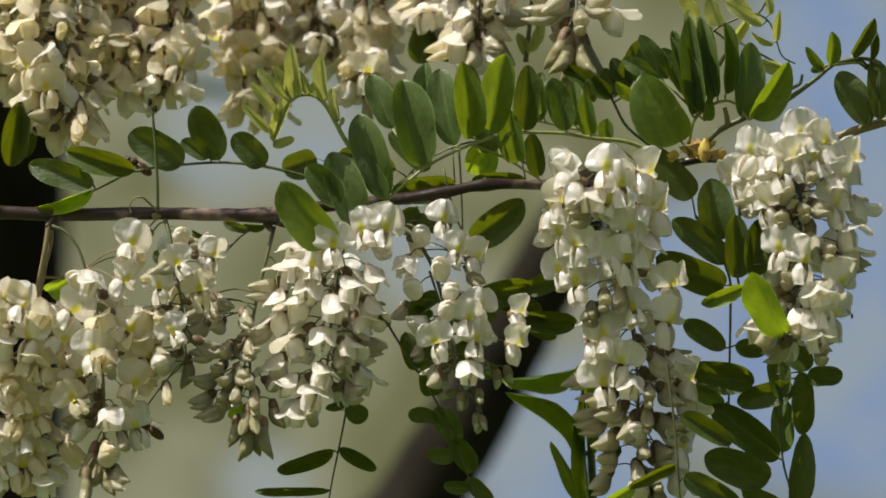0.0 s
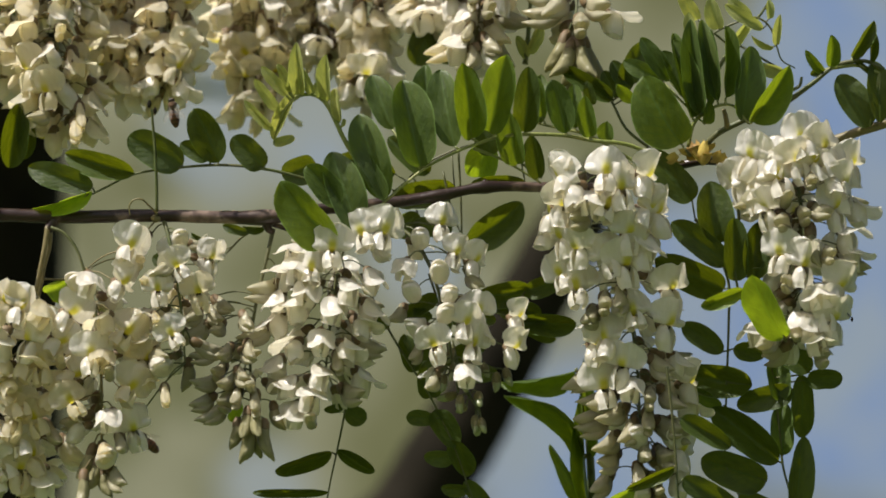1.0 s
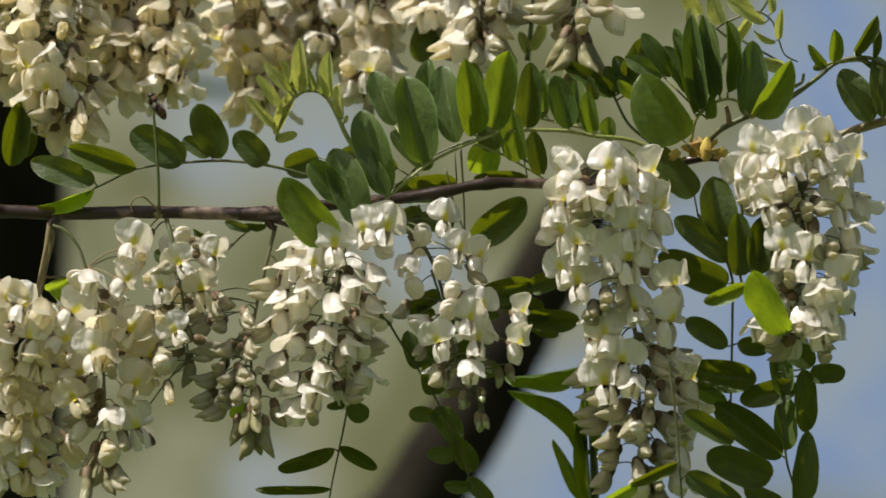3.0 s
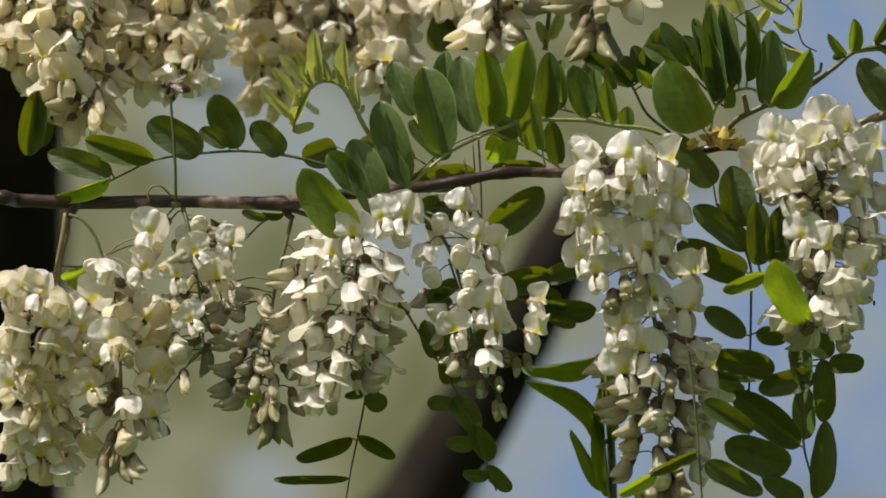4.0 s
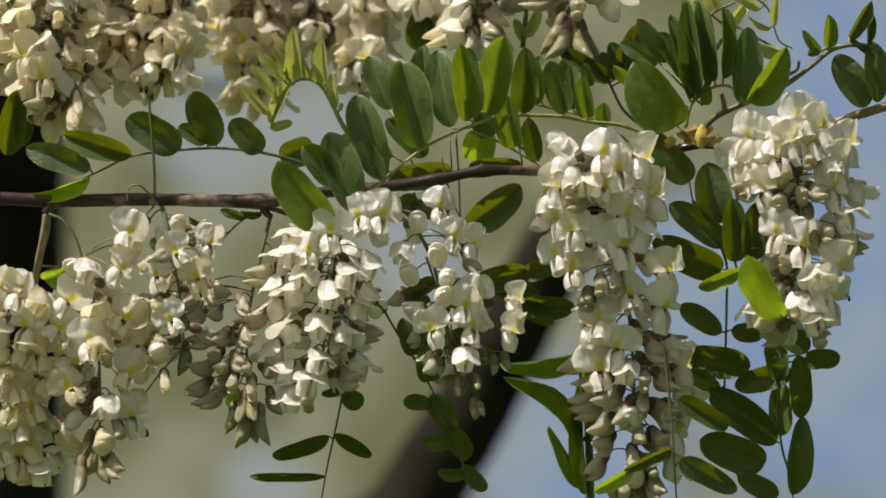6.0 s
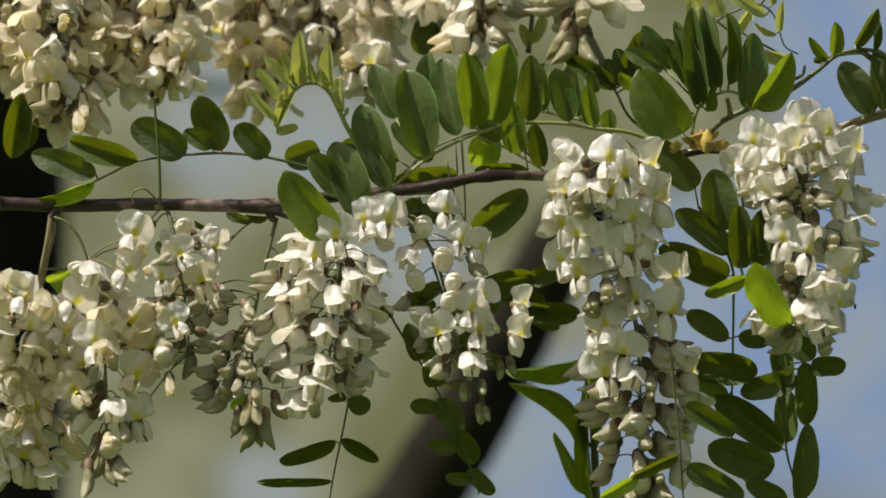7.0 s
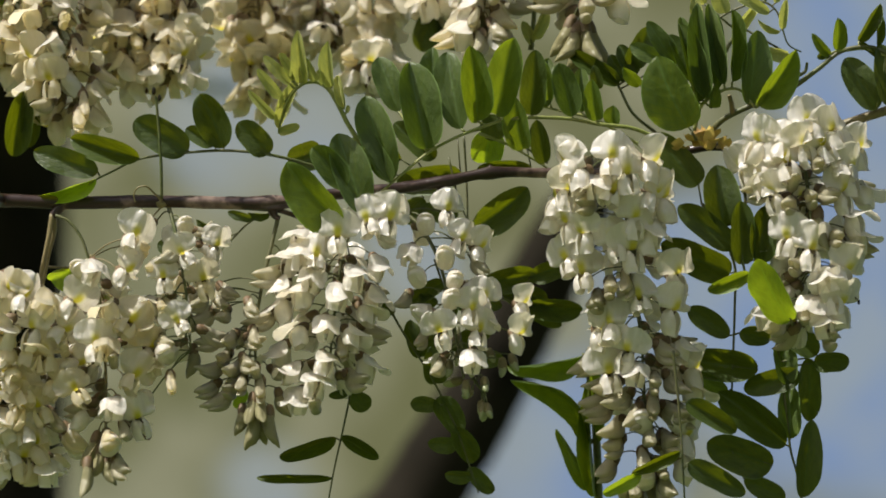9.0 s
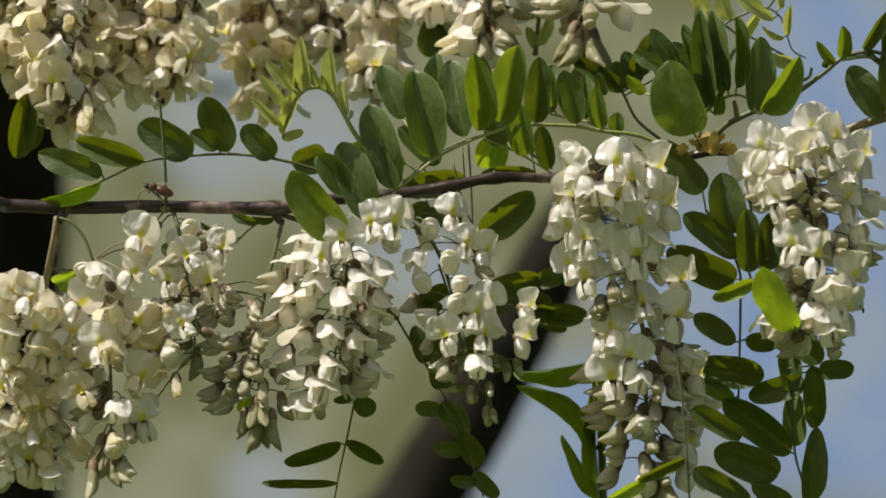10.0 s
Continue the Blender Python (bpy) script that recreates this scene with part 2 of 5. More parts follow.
def tree():
    """The tree behind: an upright trunk and a slanting limb."""
    base = at(-251, -300, 3600)
    line = spline([Vector((base.x - 0.06, base.y, 0)), Vector((base.x - 0.01, base.y, 1.5)), Vector((base.x, base.y, 3.5)),
                   Vector((base.x - 0.03, base.y, 5.5))], 10)
    t = thing("tree", line[0], "dark tree with shaded upright trunk and slanting limb", "tree")
    bm = bmesh.new()
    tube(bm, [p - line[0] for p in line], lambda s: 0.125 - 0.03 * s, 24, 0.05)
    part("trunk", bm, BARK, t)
    bough = spline([line[0] + Vector((0.02, 0, 1.2)), line[0] + Vector((0.14, -0.5, 1.9)), at(-94, -270, 2000), at(-13, -134, 2000), at(15, -88, 2000), at(35, -49, 2000), at(53, -16, 2000), at(71, 16, 2000), at(87, 46, 2000)], 8)
    bm = bmesh.new()
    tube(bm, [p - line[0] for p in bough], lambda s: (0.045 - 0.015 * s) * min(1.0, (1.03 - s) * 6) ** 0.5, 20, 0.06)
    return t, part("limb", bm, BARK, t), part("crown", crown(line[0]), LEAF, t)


def crown(home):
    """Unseen leaf clumps, added overhead to keep the sun off the trunk."""
    rnd = random.Random(77)
    bm = bmesh.new()
    for c in range(130):
        mid = Vector((rnd.uniform(-2.6, 1.5), rnd.uniform(1.75, 3.6), rnd.uniform(4.1, 5.4)))
        for i in range(34):
            p = mid - home + Vector((rnd.gauss(0, 0.2), rnd.gauss(0, 0.2), rnd.gauss(0, 0.14)))
            q = Euler((rnd.uniform(-0.7, 0.7), rnd.uniform(-0.7, 0.7), rnd.uniform(0, 6.3))).to_matrix()
            bm.faces.new([bm.verts.new(p + q @ Vector(c)) for c in
                          ((-0.032, 0, 0), (0.029, 0.039, -0.004), (0, 0.117, -0.012), (-0.06, 0.058, -0.004))])
    return bm


# ---------------------------------------------------------------- flowers
MM = 0.001


def step(lo, hi, v):
    v = max(0.0, min(1.0, (v - lo) / (hi - lo)))
    return v * v * (3 - 2 * v)


def banner_mesh(end, fold, curl, tip, half, seed, material, rise=1.4, length=20.0):
    """The standard petal. end: degrees by which it stands up from the flower's axis; fold: degrees by which its halves
    sweep back from the crease; curl: how much more towards the rim; tip: how much more its end bends back; half: half its width, mm."""
    rnd = random.Random(seed)
    wave, skew, ripple = rnd.uniform(0, 6), rnd.uniform(-5, 5), rnd.uniform(0.35, 0.8)
    steps = 24
    spine = [Vector((0, rise, 3.8))]
    for i in range(steps):
        s = (i + 0.5) / steps
        a = radians(12 + (end - 12) * step(0.08, 0.5, s) + tip * step(0.55, 1.0, s))
        spine.append(spine[-1] + Vector((0, math.sin(a), math.cos(a))) * (length / steps))

    def shape(u, v):
        v = 0.5 - 0.5 * math.cos(math.pi * v) if v > 0.5 else v
        w = half * max(0.20 * step(0.6, 0.3, v), max(0.002, 1 - abs((v - 0.58) / (0.423 if v > 0.58 else 0.56)) ** 1.9) ** 0.54)
        d = abs(u) * w
        s = v - 0.075 * v ** 8 * math.exp(-(d / 2.4) ** 2)
        i = min(steps - 1, int(s * steps))
        p = spine[i].lerp(spine[i + 1], s * steps - i)
        way = (spine[i + 1] - spine[i]).normalized()
        out = Vector((0, -way.z, way.y))            # the petal's front
        f = radians((fold + (skew if u > 0 else -skew)) * step(0.12, 0.5, v) + curl * abs(u) * step(0.2, 0.7, v))
        x = math.copysign(d * math.cos(f), u)
        back = (math.sqrt(d * d + 1.2) - 1.095) * math.sin(f)
        back += ripple * math.sin(wave + 6 * v + 2.4 * u) * u * u * step(0.3, 0.8, v) + 0.08 * d * math.sin(wave * 2 + 9 * u) * step(0.5, 1, v)
        return (p + Vector((x, 0, 0)) - out * back) * MM
    bm = bmesh.new()
    uv = bm.loops.layers.uv.new("uv")
    sheet(bm, 14, 13, shape, uv)
    return mesh_of("banner", bm, material)


def wing_mesh(side, spread, seed):
    """One of the two side petals: a shell that clasps the keel, its upper rim a little open."""
    rnd = random.Random(seed)
    droop, flare = rnd.uniform(3.5, 6.5), rnd.uniform(0.8, 1.6)

    def shape(u, v):
        r = max(0.08, math.sin(math.pi * (0.05 + 0.94 * v ** 1.05)) ** 0.72)
        a = radians(-88 + 160 * (u + 1) / 2)         # from the under seam round to the upper rim
        open_below = (1.3 * flare + spread * 0.07) * v * v * step(0.5, -0.8, u)
        x = side * (0.15 + 5.0 * r * max(0.0, math.cos(a)) + 1.5 * open_below)
        y = -0.3 - droop * v ** 1.4 + 5.4 * r * math.sin(a) + 0.35 * math.sin(9 * v + seed) * step(0.3, 1, u)
        return Vector((x, y, 3.6 + 14.0 * v + 1.2 * u * v)) * MM
    bm = bmesh.new()
    uv = bm.loops.layers.uv.new("uv")
    sheet(bm, 8, 9, shape, uv)
    return mesh_of("wing", bm, PETAL)


def bean_mesh(name, material, length, wide, tall, curve, lift, seam=0.0, start=4.0):
    """A closed, swollen petal body along +z whose blunt tip turns up; seam: depth of the groove along its flanks, mm."""
    bm = bmesh.new()
    rings, sides = 13, 16
    rows = []
    for j in range(rings + 1):
        v = 0.5 - 0.5 * math.cos(math.pi * j / rings)
        r = max(0.03, math.sin(math.pi * (0.05 + 0.93 * v ** 1.25)) ** 0.45)
        c = Vector((0, curve * (v - 0.35) ** 2 + lift, start + length * v))
        row = []
        for k in range(sides):
            a = 2 * math.pi * k / sides
            dent = seam * math.exp(-((math.sin(a) + 0.25) / 0.22) ** 2) * step(0.1, 0.4, v)
            row.append(bm.verts.new((c + Vector(((wide * r - dent) * math.cos(a), tall * r * math.sin(a), 1.2 * math.sin(a) * v))) * MM))
        rows.append(row)
    for r0, r1 in zip(rows, rows[1:]):
        for k in range(sides):
            bm.faces.new((r0[k], r0[(k + 1) % sides], r1[(k + 1) % sides], r1[k]))
    bm.faces.new(rows[0][::-1])
    bm.faces.new(rows[-1])
    return mesh_of(name, bm, material)


def round_mesh(name, material, length, radius, curve, start, point=0.6, rings=9, sides=9, flat=1.0):
    """A pod-like body along +z that curves towards +y."""
    bm = bmesh.new()
    rows = []
    for j in range(rings + 1):
        v = j / rings
        r = radius * max(0.03, math.sin(math.pi * (v ** point)) ** 0.6) if 0 < j < rings else radius * 0.06
        c = Vector((0, curve * v * v - 0.6, start + length * v))
        rows.append([bm.verts.new((c + Vector((r * flat * math.cos(a), r * math.sin(a), 0))) * MM)
                     for a in (2 * math.pi * k / sides for k in range(sides))])
    for r0, r1 in zip(rows, rows[1:]):
        for k in range(sides):
            bm.faces.new((r0[k], r0[(k + 1) % sides], r1[(k + 1) % sides], r1[k]))
    bm.faces.new(rows[0][::-1])
    bm.faces.new(rows[-1])
    return mesh_of(name, bm, material)


def calyx_mesh(length, radius, material):
    """A bell with five short teeth."""
    bm = bmesh.new()
    sides = 10
    rows = []
    for j, (z, r) in enumerate(((0, 0.28), (0.12, 0.72), (0.45, 1.0), (0.8, 1.03), (1.0, 0.98))):
        rows.append([bm.verts.new(Vector((r * radius * math.cos(2 * math.pi * k / sides), r * radius * math.sin(2 * math.pi * k / sides),
                                          length * z + (0.9 if j == 4 and k % 2 else 0))) * MM) for k in range(sides)])
    for r0, r1 in zip(rows, rows[1:]):
        for k in range(sides):
            bm.faces.new((r0[k], r0[(k + 1) % sides], r1[(k + 1) % sides], r1[k]))
    bm.faces.new(rows[0][::-1])
    return mesh_of("flower", bm, material)


BANNERS = {"w": [banner_mesh(e, f, c, t, 13.4, 10 + i, BANNER, 1.4, 20.5) for i, (e, f, c, t) in enumerate(((98, 22, 2, 6), (108, 32, 6, 14), (102, 16, 14, -6), (112, 40, -4, 8), (92, 28, 8, 20), (102, 46, -6, -8)))],
           "h": [banner_mesh(e, f, c, t, 10.0, 30 + i, PETAL, 3.0, 17.0) for i, (e, f, c, t) in enumerate(((6, -44, 6, 16), (12, -34, 16, 24), (0, -52, 26, 6), (18, -28, 4, 14), (8, -40, 12, 30), (26, -20, 10, 10)))]}
WINGS = [(wing_mesh(-1, s, 70 + i), wing_mesh(1, s, 70 + i)) for i, s in enumerate((6, 14, 22, 30))]
KEEL = bean_mesh("keel", PETAL, 9.5, 2.2, 3.4, -4.0, -2.2, 0.0, 3.0)
BELL = calyx_mesh(6.6, 3.1, CALYX)
BUD_BELL = calyx_mesh(7.6, 3.1, CALYX)
GREEN_BELL = calyx_mesh(6.4, 2.6, OLIVE)
DROOP_BELL = calyx_mesh(8.4, 3.9, CALYX)
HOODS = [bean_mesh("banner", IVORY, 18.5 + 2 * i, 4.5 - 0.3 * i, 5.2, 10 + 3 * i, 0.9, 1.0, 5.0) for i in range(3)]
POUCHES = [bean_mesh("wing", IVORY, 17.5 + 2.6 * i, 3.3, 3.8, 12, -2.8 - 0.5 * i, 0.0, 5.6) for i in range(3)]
PEARLS = [bean_mesh("petals", PETAL, 13.5 + 1.5 * i, 6.0, 6.6, 7, -0.6, 0.8, 3.8) for i in range(2)]
PEARL_LIP = bean_mesh("banner", PETAL, 14.0, 5.4, 4.6, 9, 2.4, 0.0, 3.4)
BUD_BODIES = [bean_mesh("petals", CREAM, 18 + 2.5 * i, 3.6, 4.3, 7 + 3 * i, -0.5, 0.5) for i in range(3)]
GREEN_BUD = round_mesh("petals", GREENISH, 9, 2.3, 1.5, 3.0, 0.85)


def aim(place, forward, up, size, roll=0.0):
    f = forward.normalized()
    u = (up - f * up.dot(f)).normalized()
    r = u.cross(f)
    m = Matrix(((r.x, u.x, f.x), (r.y, u.y, f.y), (r.z, u.z, f.z))).to_4x4()
    return Matrix.Translation(place) @ m @ Matrix.Rotation(radians(roll), 4, "Z") @ Matrix.Diagonal((size, size, size, 1))


PITCH_OF = {"w": (-50, -12), "h": (-62, -38), "d": (-66, -34), "p": (-48, -22), "b": (-90, -64), "g": (-90, -60)}


def petal(name, me, ob, creamy):
    piece = placed(name, me, ob, Matrix())
    if creamy:
        slot = piece.material_slots[0]
        slot.link = "OBJECT"
        slot.material = WARM_CREAM_EYE if me.materials[0] is BANNER else WARM_CREAM


def flower(cluster, place, forward, kind, size, rnd, creamy=False, roll=14):
    """kind: w wide open, h its banner still a hood, d drooping and closed, p round pearly bud, b hanging bud, g green bud."""
    up = Vector((rnd.uniform(-0.2, 0.2), rnd.uniform(-0.15, 0.15), 1))
    m = aim(place, forward, up, size, rnd.uniform(-roll, roll))
    if kind in "bg":
        ob = placed("bud", GREEN_BELL if kind == "g" else BUD_BELL, cluster, m)
        petal("petals", {"b": rnd.choice(BUD_BODIES), "g": GREEN_BUD}[kind], ob, creamy)
        return
    if kind == "d":
        m = m @ Matrix.Diagonal((0.84, 0.84, 0.84, 1))
    ob = placed("flower", DROOP_BELL if kind == "d" else BELL, cluster, m)
    if kind == "p":
        petal("petals", rnd.choice(PEARLS), ob, creamy)
        petal("banner", PEARL_LIP, ob, creamy)
        return
    if kind == "d":
        petal("banner", rnd.choice(HOODS), ob, creamy)
        petal("wing", rnd.choice(POUCHES), ob, creamy)
        return
    petal("banner", rnd.choice(BANNERS[kind]), ob, creamy)
    left, right = rnd.choice(WINGS)
    petal("wing", left, ob, creamy)
    petal("wing", right, ob, creamy)
    petal("keel", KEEL, ob, creamy)


def raceme(label, axis, shown, fill, spread, seed, tail=6, stalk=STALK, tail_kind="b", size=1.0, depth=0.0, kinds="whhd", droop=(-35, 0), creamy=0.0, loose=11):
    """A hanging cluster. axis: its stalk, (x, z, d) in mm; shown: flowers in front (x, z, heading, kind); fill: how
    many more go round it;
    spread: how far the flowers reach from the stalk at the top and at the bottom, mm; tail: buds at the tip; creamy:
    the share of flowers in warm cream;
    loose: degrees by which flowers turn out of their order."""
    rnd = random.Random(seed)
    line = spline([at(x, z, d + depth) for x, z, d in axis], 8)
    t = thing("flower_cluster", line[0], label, "flower cluster", "blossom clusters on the branch")
    home = line[0]
    bm = bmesh.new()
    tube(bm, [p - home for p in line], lambda s: (1.25 - 0.7 * s) * MM, 6)

    def stand(root, place, forward, kind, big):
        tip = place - home
        start = root - home
        bow = (start + tip) / 2 + Vector((0, 0, 0.0022))
        tube(bm, spline([start, bow, tip + forward.normalized() * 0.0006], 3), lambda s: 0.42 * MM, 4)
        flower(t, tip, forward, kind, big, rnd, rnd.random() < creamy, 8 + loose)

    for x, z, heading, kind in shown:
        aimed = at(x, z, depth)
        # the stalk's place a little above the flower
        want = aimed.dot(UP) + 0.006
        root = min(line, key=lambda p: abs(p.dot(UP) - want))
        s = line.index(root) / (len(line) - 1)
        reach = (spread[0] + (spread[1] - spread[0]) * s) * MM
        dx = aimed.x - root.x
        gap = -math.sqrt(max((reach * 0.25) ** 2, reach ** 2 - dx * dx))
        spot = root + Vector((dx, 0, 0)) + AHEAD * gap
        spot += UP * (aimed.dot(UP) - spot.dot(UP))
        h = radians(heading + rnd.uniform(-loose, loose))
        pitch = radians(rnd.uniform(*PITCH_OF[kind]))
        forward = Vector((math.sin(h) * math.cos(pitch), -math.cos(h) * math.cos(pitch), math.sin(pitch)))
        big = size * rnd.uniform(0.92, 1.08)
        stand(root, spot - forward * ((0.012 if kind in "dpbg" else 0.007) * big), forward, kind, big)
    turn = rnd.uniform(0, 360)
    for i in range(fill):
        s = 0.02 + 0.93 * (i + rnd.random() * 0.7) / max(fill, 1)
        root, way = along(line, s)
        turn += 137.5
        h = radians(turn + rnd.uniform(-15, 15))
        if shown:                                   # the rest goes round the back
            h = radians(180 + rnd.uniform(-85, 85))
        reach = (spread[0] + (spread[1] - spread[0]) * s) * rnd.uniform(0.75, 1.0) * MM
        pitch = radians(rnd.uniform(*droop))
        kind = rnd.choice(kinds)
        if s > 0.82 and tail:
            kind, pitch = tail_kind, radians(rnd.uniform(-88, -58))
        forward = Vector((math.sin(h) * math.cos(pitch), -math.cos(h) * math.cos(pitch), math.sin(pitch)))
        big = size * rnd.uniform(0.88, 1.06)
        out = Vector((math.sin(h), -math.cos(h), 0))
        stand(root, root + out * max(0.004, reach - 0.014 * big) + Vector((0, 0, -0.004)), forward, kind, big)
    for i in range(tail):
        s = 0.86 + 0.14 * (i + 1) / tail
        root, way = along(line, s)
        turn += 137.5
        h, pitch = radians(turn), radians(rnd.uniform(-90, -66))
        forward = Vector((math.sin(h) * math.cos(pitch), -math.cos(h) * math.cos(pitch), math.sin(pitch)))
        stand(root, root + forward * 0.006, forward, tail_kind, size * (1.0 - 0.25 * i / tail))
    part("stalk", bm, stalk, t)
    return t


# ---------------------------------------------------------------- leaves
def leaflet_mesh(seed, taper, material, bend=0.0):
    """A blade one unit long along +y, one unit wide, front towards +z; bend: how far its middle bows sideways."""
    rnd = random.Random(seed)
    fold, arch, wave = rnd.uniform(0.16, 0.55), rnd.uniform(-0.08, 0.22), rnd.uniform(0, 6)
    bow = rnd.uniform(-1, 1)
    full = 1.6 if taper < 0.8 else rnd.uniform(2.3, 3.0)

    def shape(u, v):
        v = 0.5 - 0.5 * math.cos(math.pi * v)
        w = 0.5 * max(0.004, 1 - abs(2 * v ** taper - 1) ** full) ** 0.54
        z = abs(u) * w * fold - arch * v * v + 0.03 * math.sin(wave + 8 * v) * u + 0.012 * math.sin(wave * 2 + 17 * v) * u * u
        return Vector((u * w * (1 + 0.06 * math.sin(wave + 5 * v + u)) + (0.05 * bow + bend) * v * (1 - v) * 4, v, z))
    bm = bmesh.new()
    uv = bm.loops.layers.uv.new("uv")
    sheet(bm, 8, 14, shape, uv)
    return mesh_of("leaflet", bm, material)


BLADES = {key: [leaflet_mesh(20 * i + j, taper, m) for i, taper in enumerate(tapers) for j in range(4)]
          for key, m, tapers in (("green", LEAF, (0.92, 1.0, 0.85)), ("grey", GREY_LEAF, (0.92, 1.0)),
                                 ("young", YOUNG, (0.9, 1.0)), ("glow", GLOW, (0.92, 1.0)), ("backlit", LANCE, (0.95, 1.0)), ("lance", LANCE, (0.72, 0.66)))}


BLADES["bowed"] = [leaflet_mesh(300 + j, 0.8, LANCE, 1.15) for j in range(2)]


def blade(parent, base, tip, wide, kind, rnd, tilt=0.0, lean=0.0):
    """A leaflet from base to tip, wide mm across; tilt: degrees by which its front looks down; lean: about its own length."""
    way = tip - base
    way -= AHEAD * (way.dot(UP) * math.tan(radians(tilt)))
    y = way.normalized()
    front = -AHEAD * math.cos(radians(tilt)) - UP * math.sin(radians(tilt)) + Vector((math.sin(radians(lean)), 0, 0))
    z = (front - y * front.dot(y)).normalized()
    x = y.cross(z)
    m = Matrix(((x.x, y.x, z.x), (x.y, y.y, z.y), (x.z, y.z, z.z))).to_4x4()
    w = 1.06 * wide * MM / max(0.9, abs(z.dot(AHEAD)))
    m = Matrix.Translation(base) @ m @ Matrix.Diagonal((w, way.length, way.length, 1))
    return placed("leaflet", rnd.choice(BLADES[kind]), parent, m)


def compound_leaf(label, rachis, leaflets, kind, seed, thick=0.9, depth=0.0, stalk=STALK, lean=(-18, 18), tilt=(5, 38)):
    """rachis: (x, z, d) places in mm; leaflets: (x0, z0, x1, z1, width) in mm, from foot to tip, and
    where one differs its tilt and its kind; tilt: between which degrees the others look down."""
    rnd = random.Random(seed)
    line = spline([at(x, z, d + depth) for x, z, d in rachis], 6)
    home = line[0]
    t = thing("compound_leaf", home, label, "leaf", "feathered leaves of the branch")
    bm = bmesh.new()
    tube(bm, [p - home for p in line], lambda s: thick * (1.0 - 0.45 * s) * MM, 6)
    for x0, z0, x1, z1, wide, *own in leaflets:
        flat = at(x0, z0, depth)
        root = min(line, key=lambda p: (p - flat).length)
        d = (root - EYE).dot(AHEAD) - REACH
        foot = at(x0, z0, d * 1000)
        tip = at(x1, z1, d * 1000)
        if (foot - root).length > 0.0008:
            tube(bm, [root - home, foot - home], lambda s: thick * 0.55 * MM, 5)
        blade(t, foot - home, tip - home, wide, own[1] if len(own) > 1 else kind, rnd, own[0] if own else rnd.uniform(*tilt), rnd.uniform(*lean))
    part("rachis", bm, stalk, t)
    return t


# ---------------------------------------------------------------- the branch
def swell(k):
    """The branch's thickness at its k-th bend: stout at the trunk, with knots further out."""
    r = 3.9 - 0.14 * (k - 3) if k > 3 else 3.9 + 6.5 * (3 - k)
    return (r + 1.3 * math.exp(-((k - 7) / 0.2) ** 2) + 0.8 * math.exp(-((k - 10) / 0.2) ** 2) + 0.9 * math.exp(-((k - 11) / 0.2) ** 2)) * MM


def upper_branch():
    """The branch above, from which the upper clusters hang."""
    line = spline([at(*p) for p in ((-640, 420, 3500), (-480, 300, 1500), (-330, 190, 240), (-180, 172, 100), (0, 176, 150), (90, 172, 90), (190, 180, 70))], 8)
    t = thing("branch", line[0], "brown woody branch above the blossoms", "branch")
    bm = bmesh.new()
    tube(bm, [p - line[0] for p in line], lambda s: (26 * (1 - s) ** 2.5 + 3.0) * MM, 12, 0.16)
    part("wood", bm, TWIG, t)
    return t


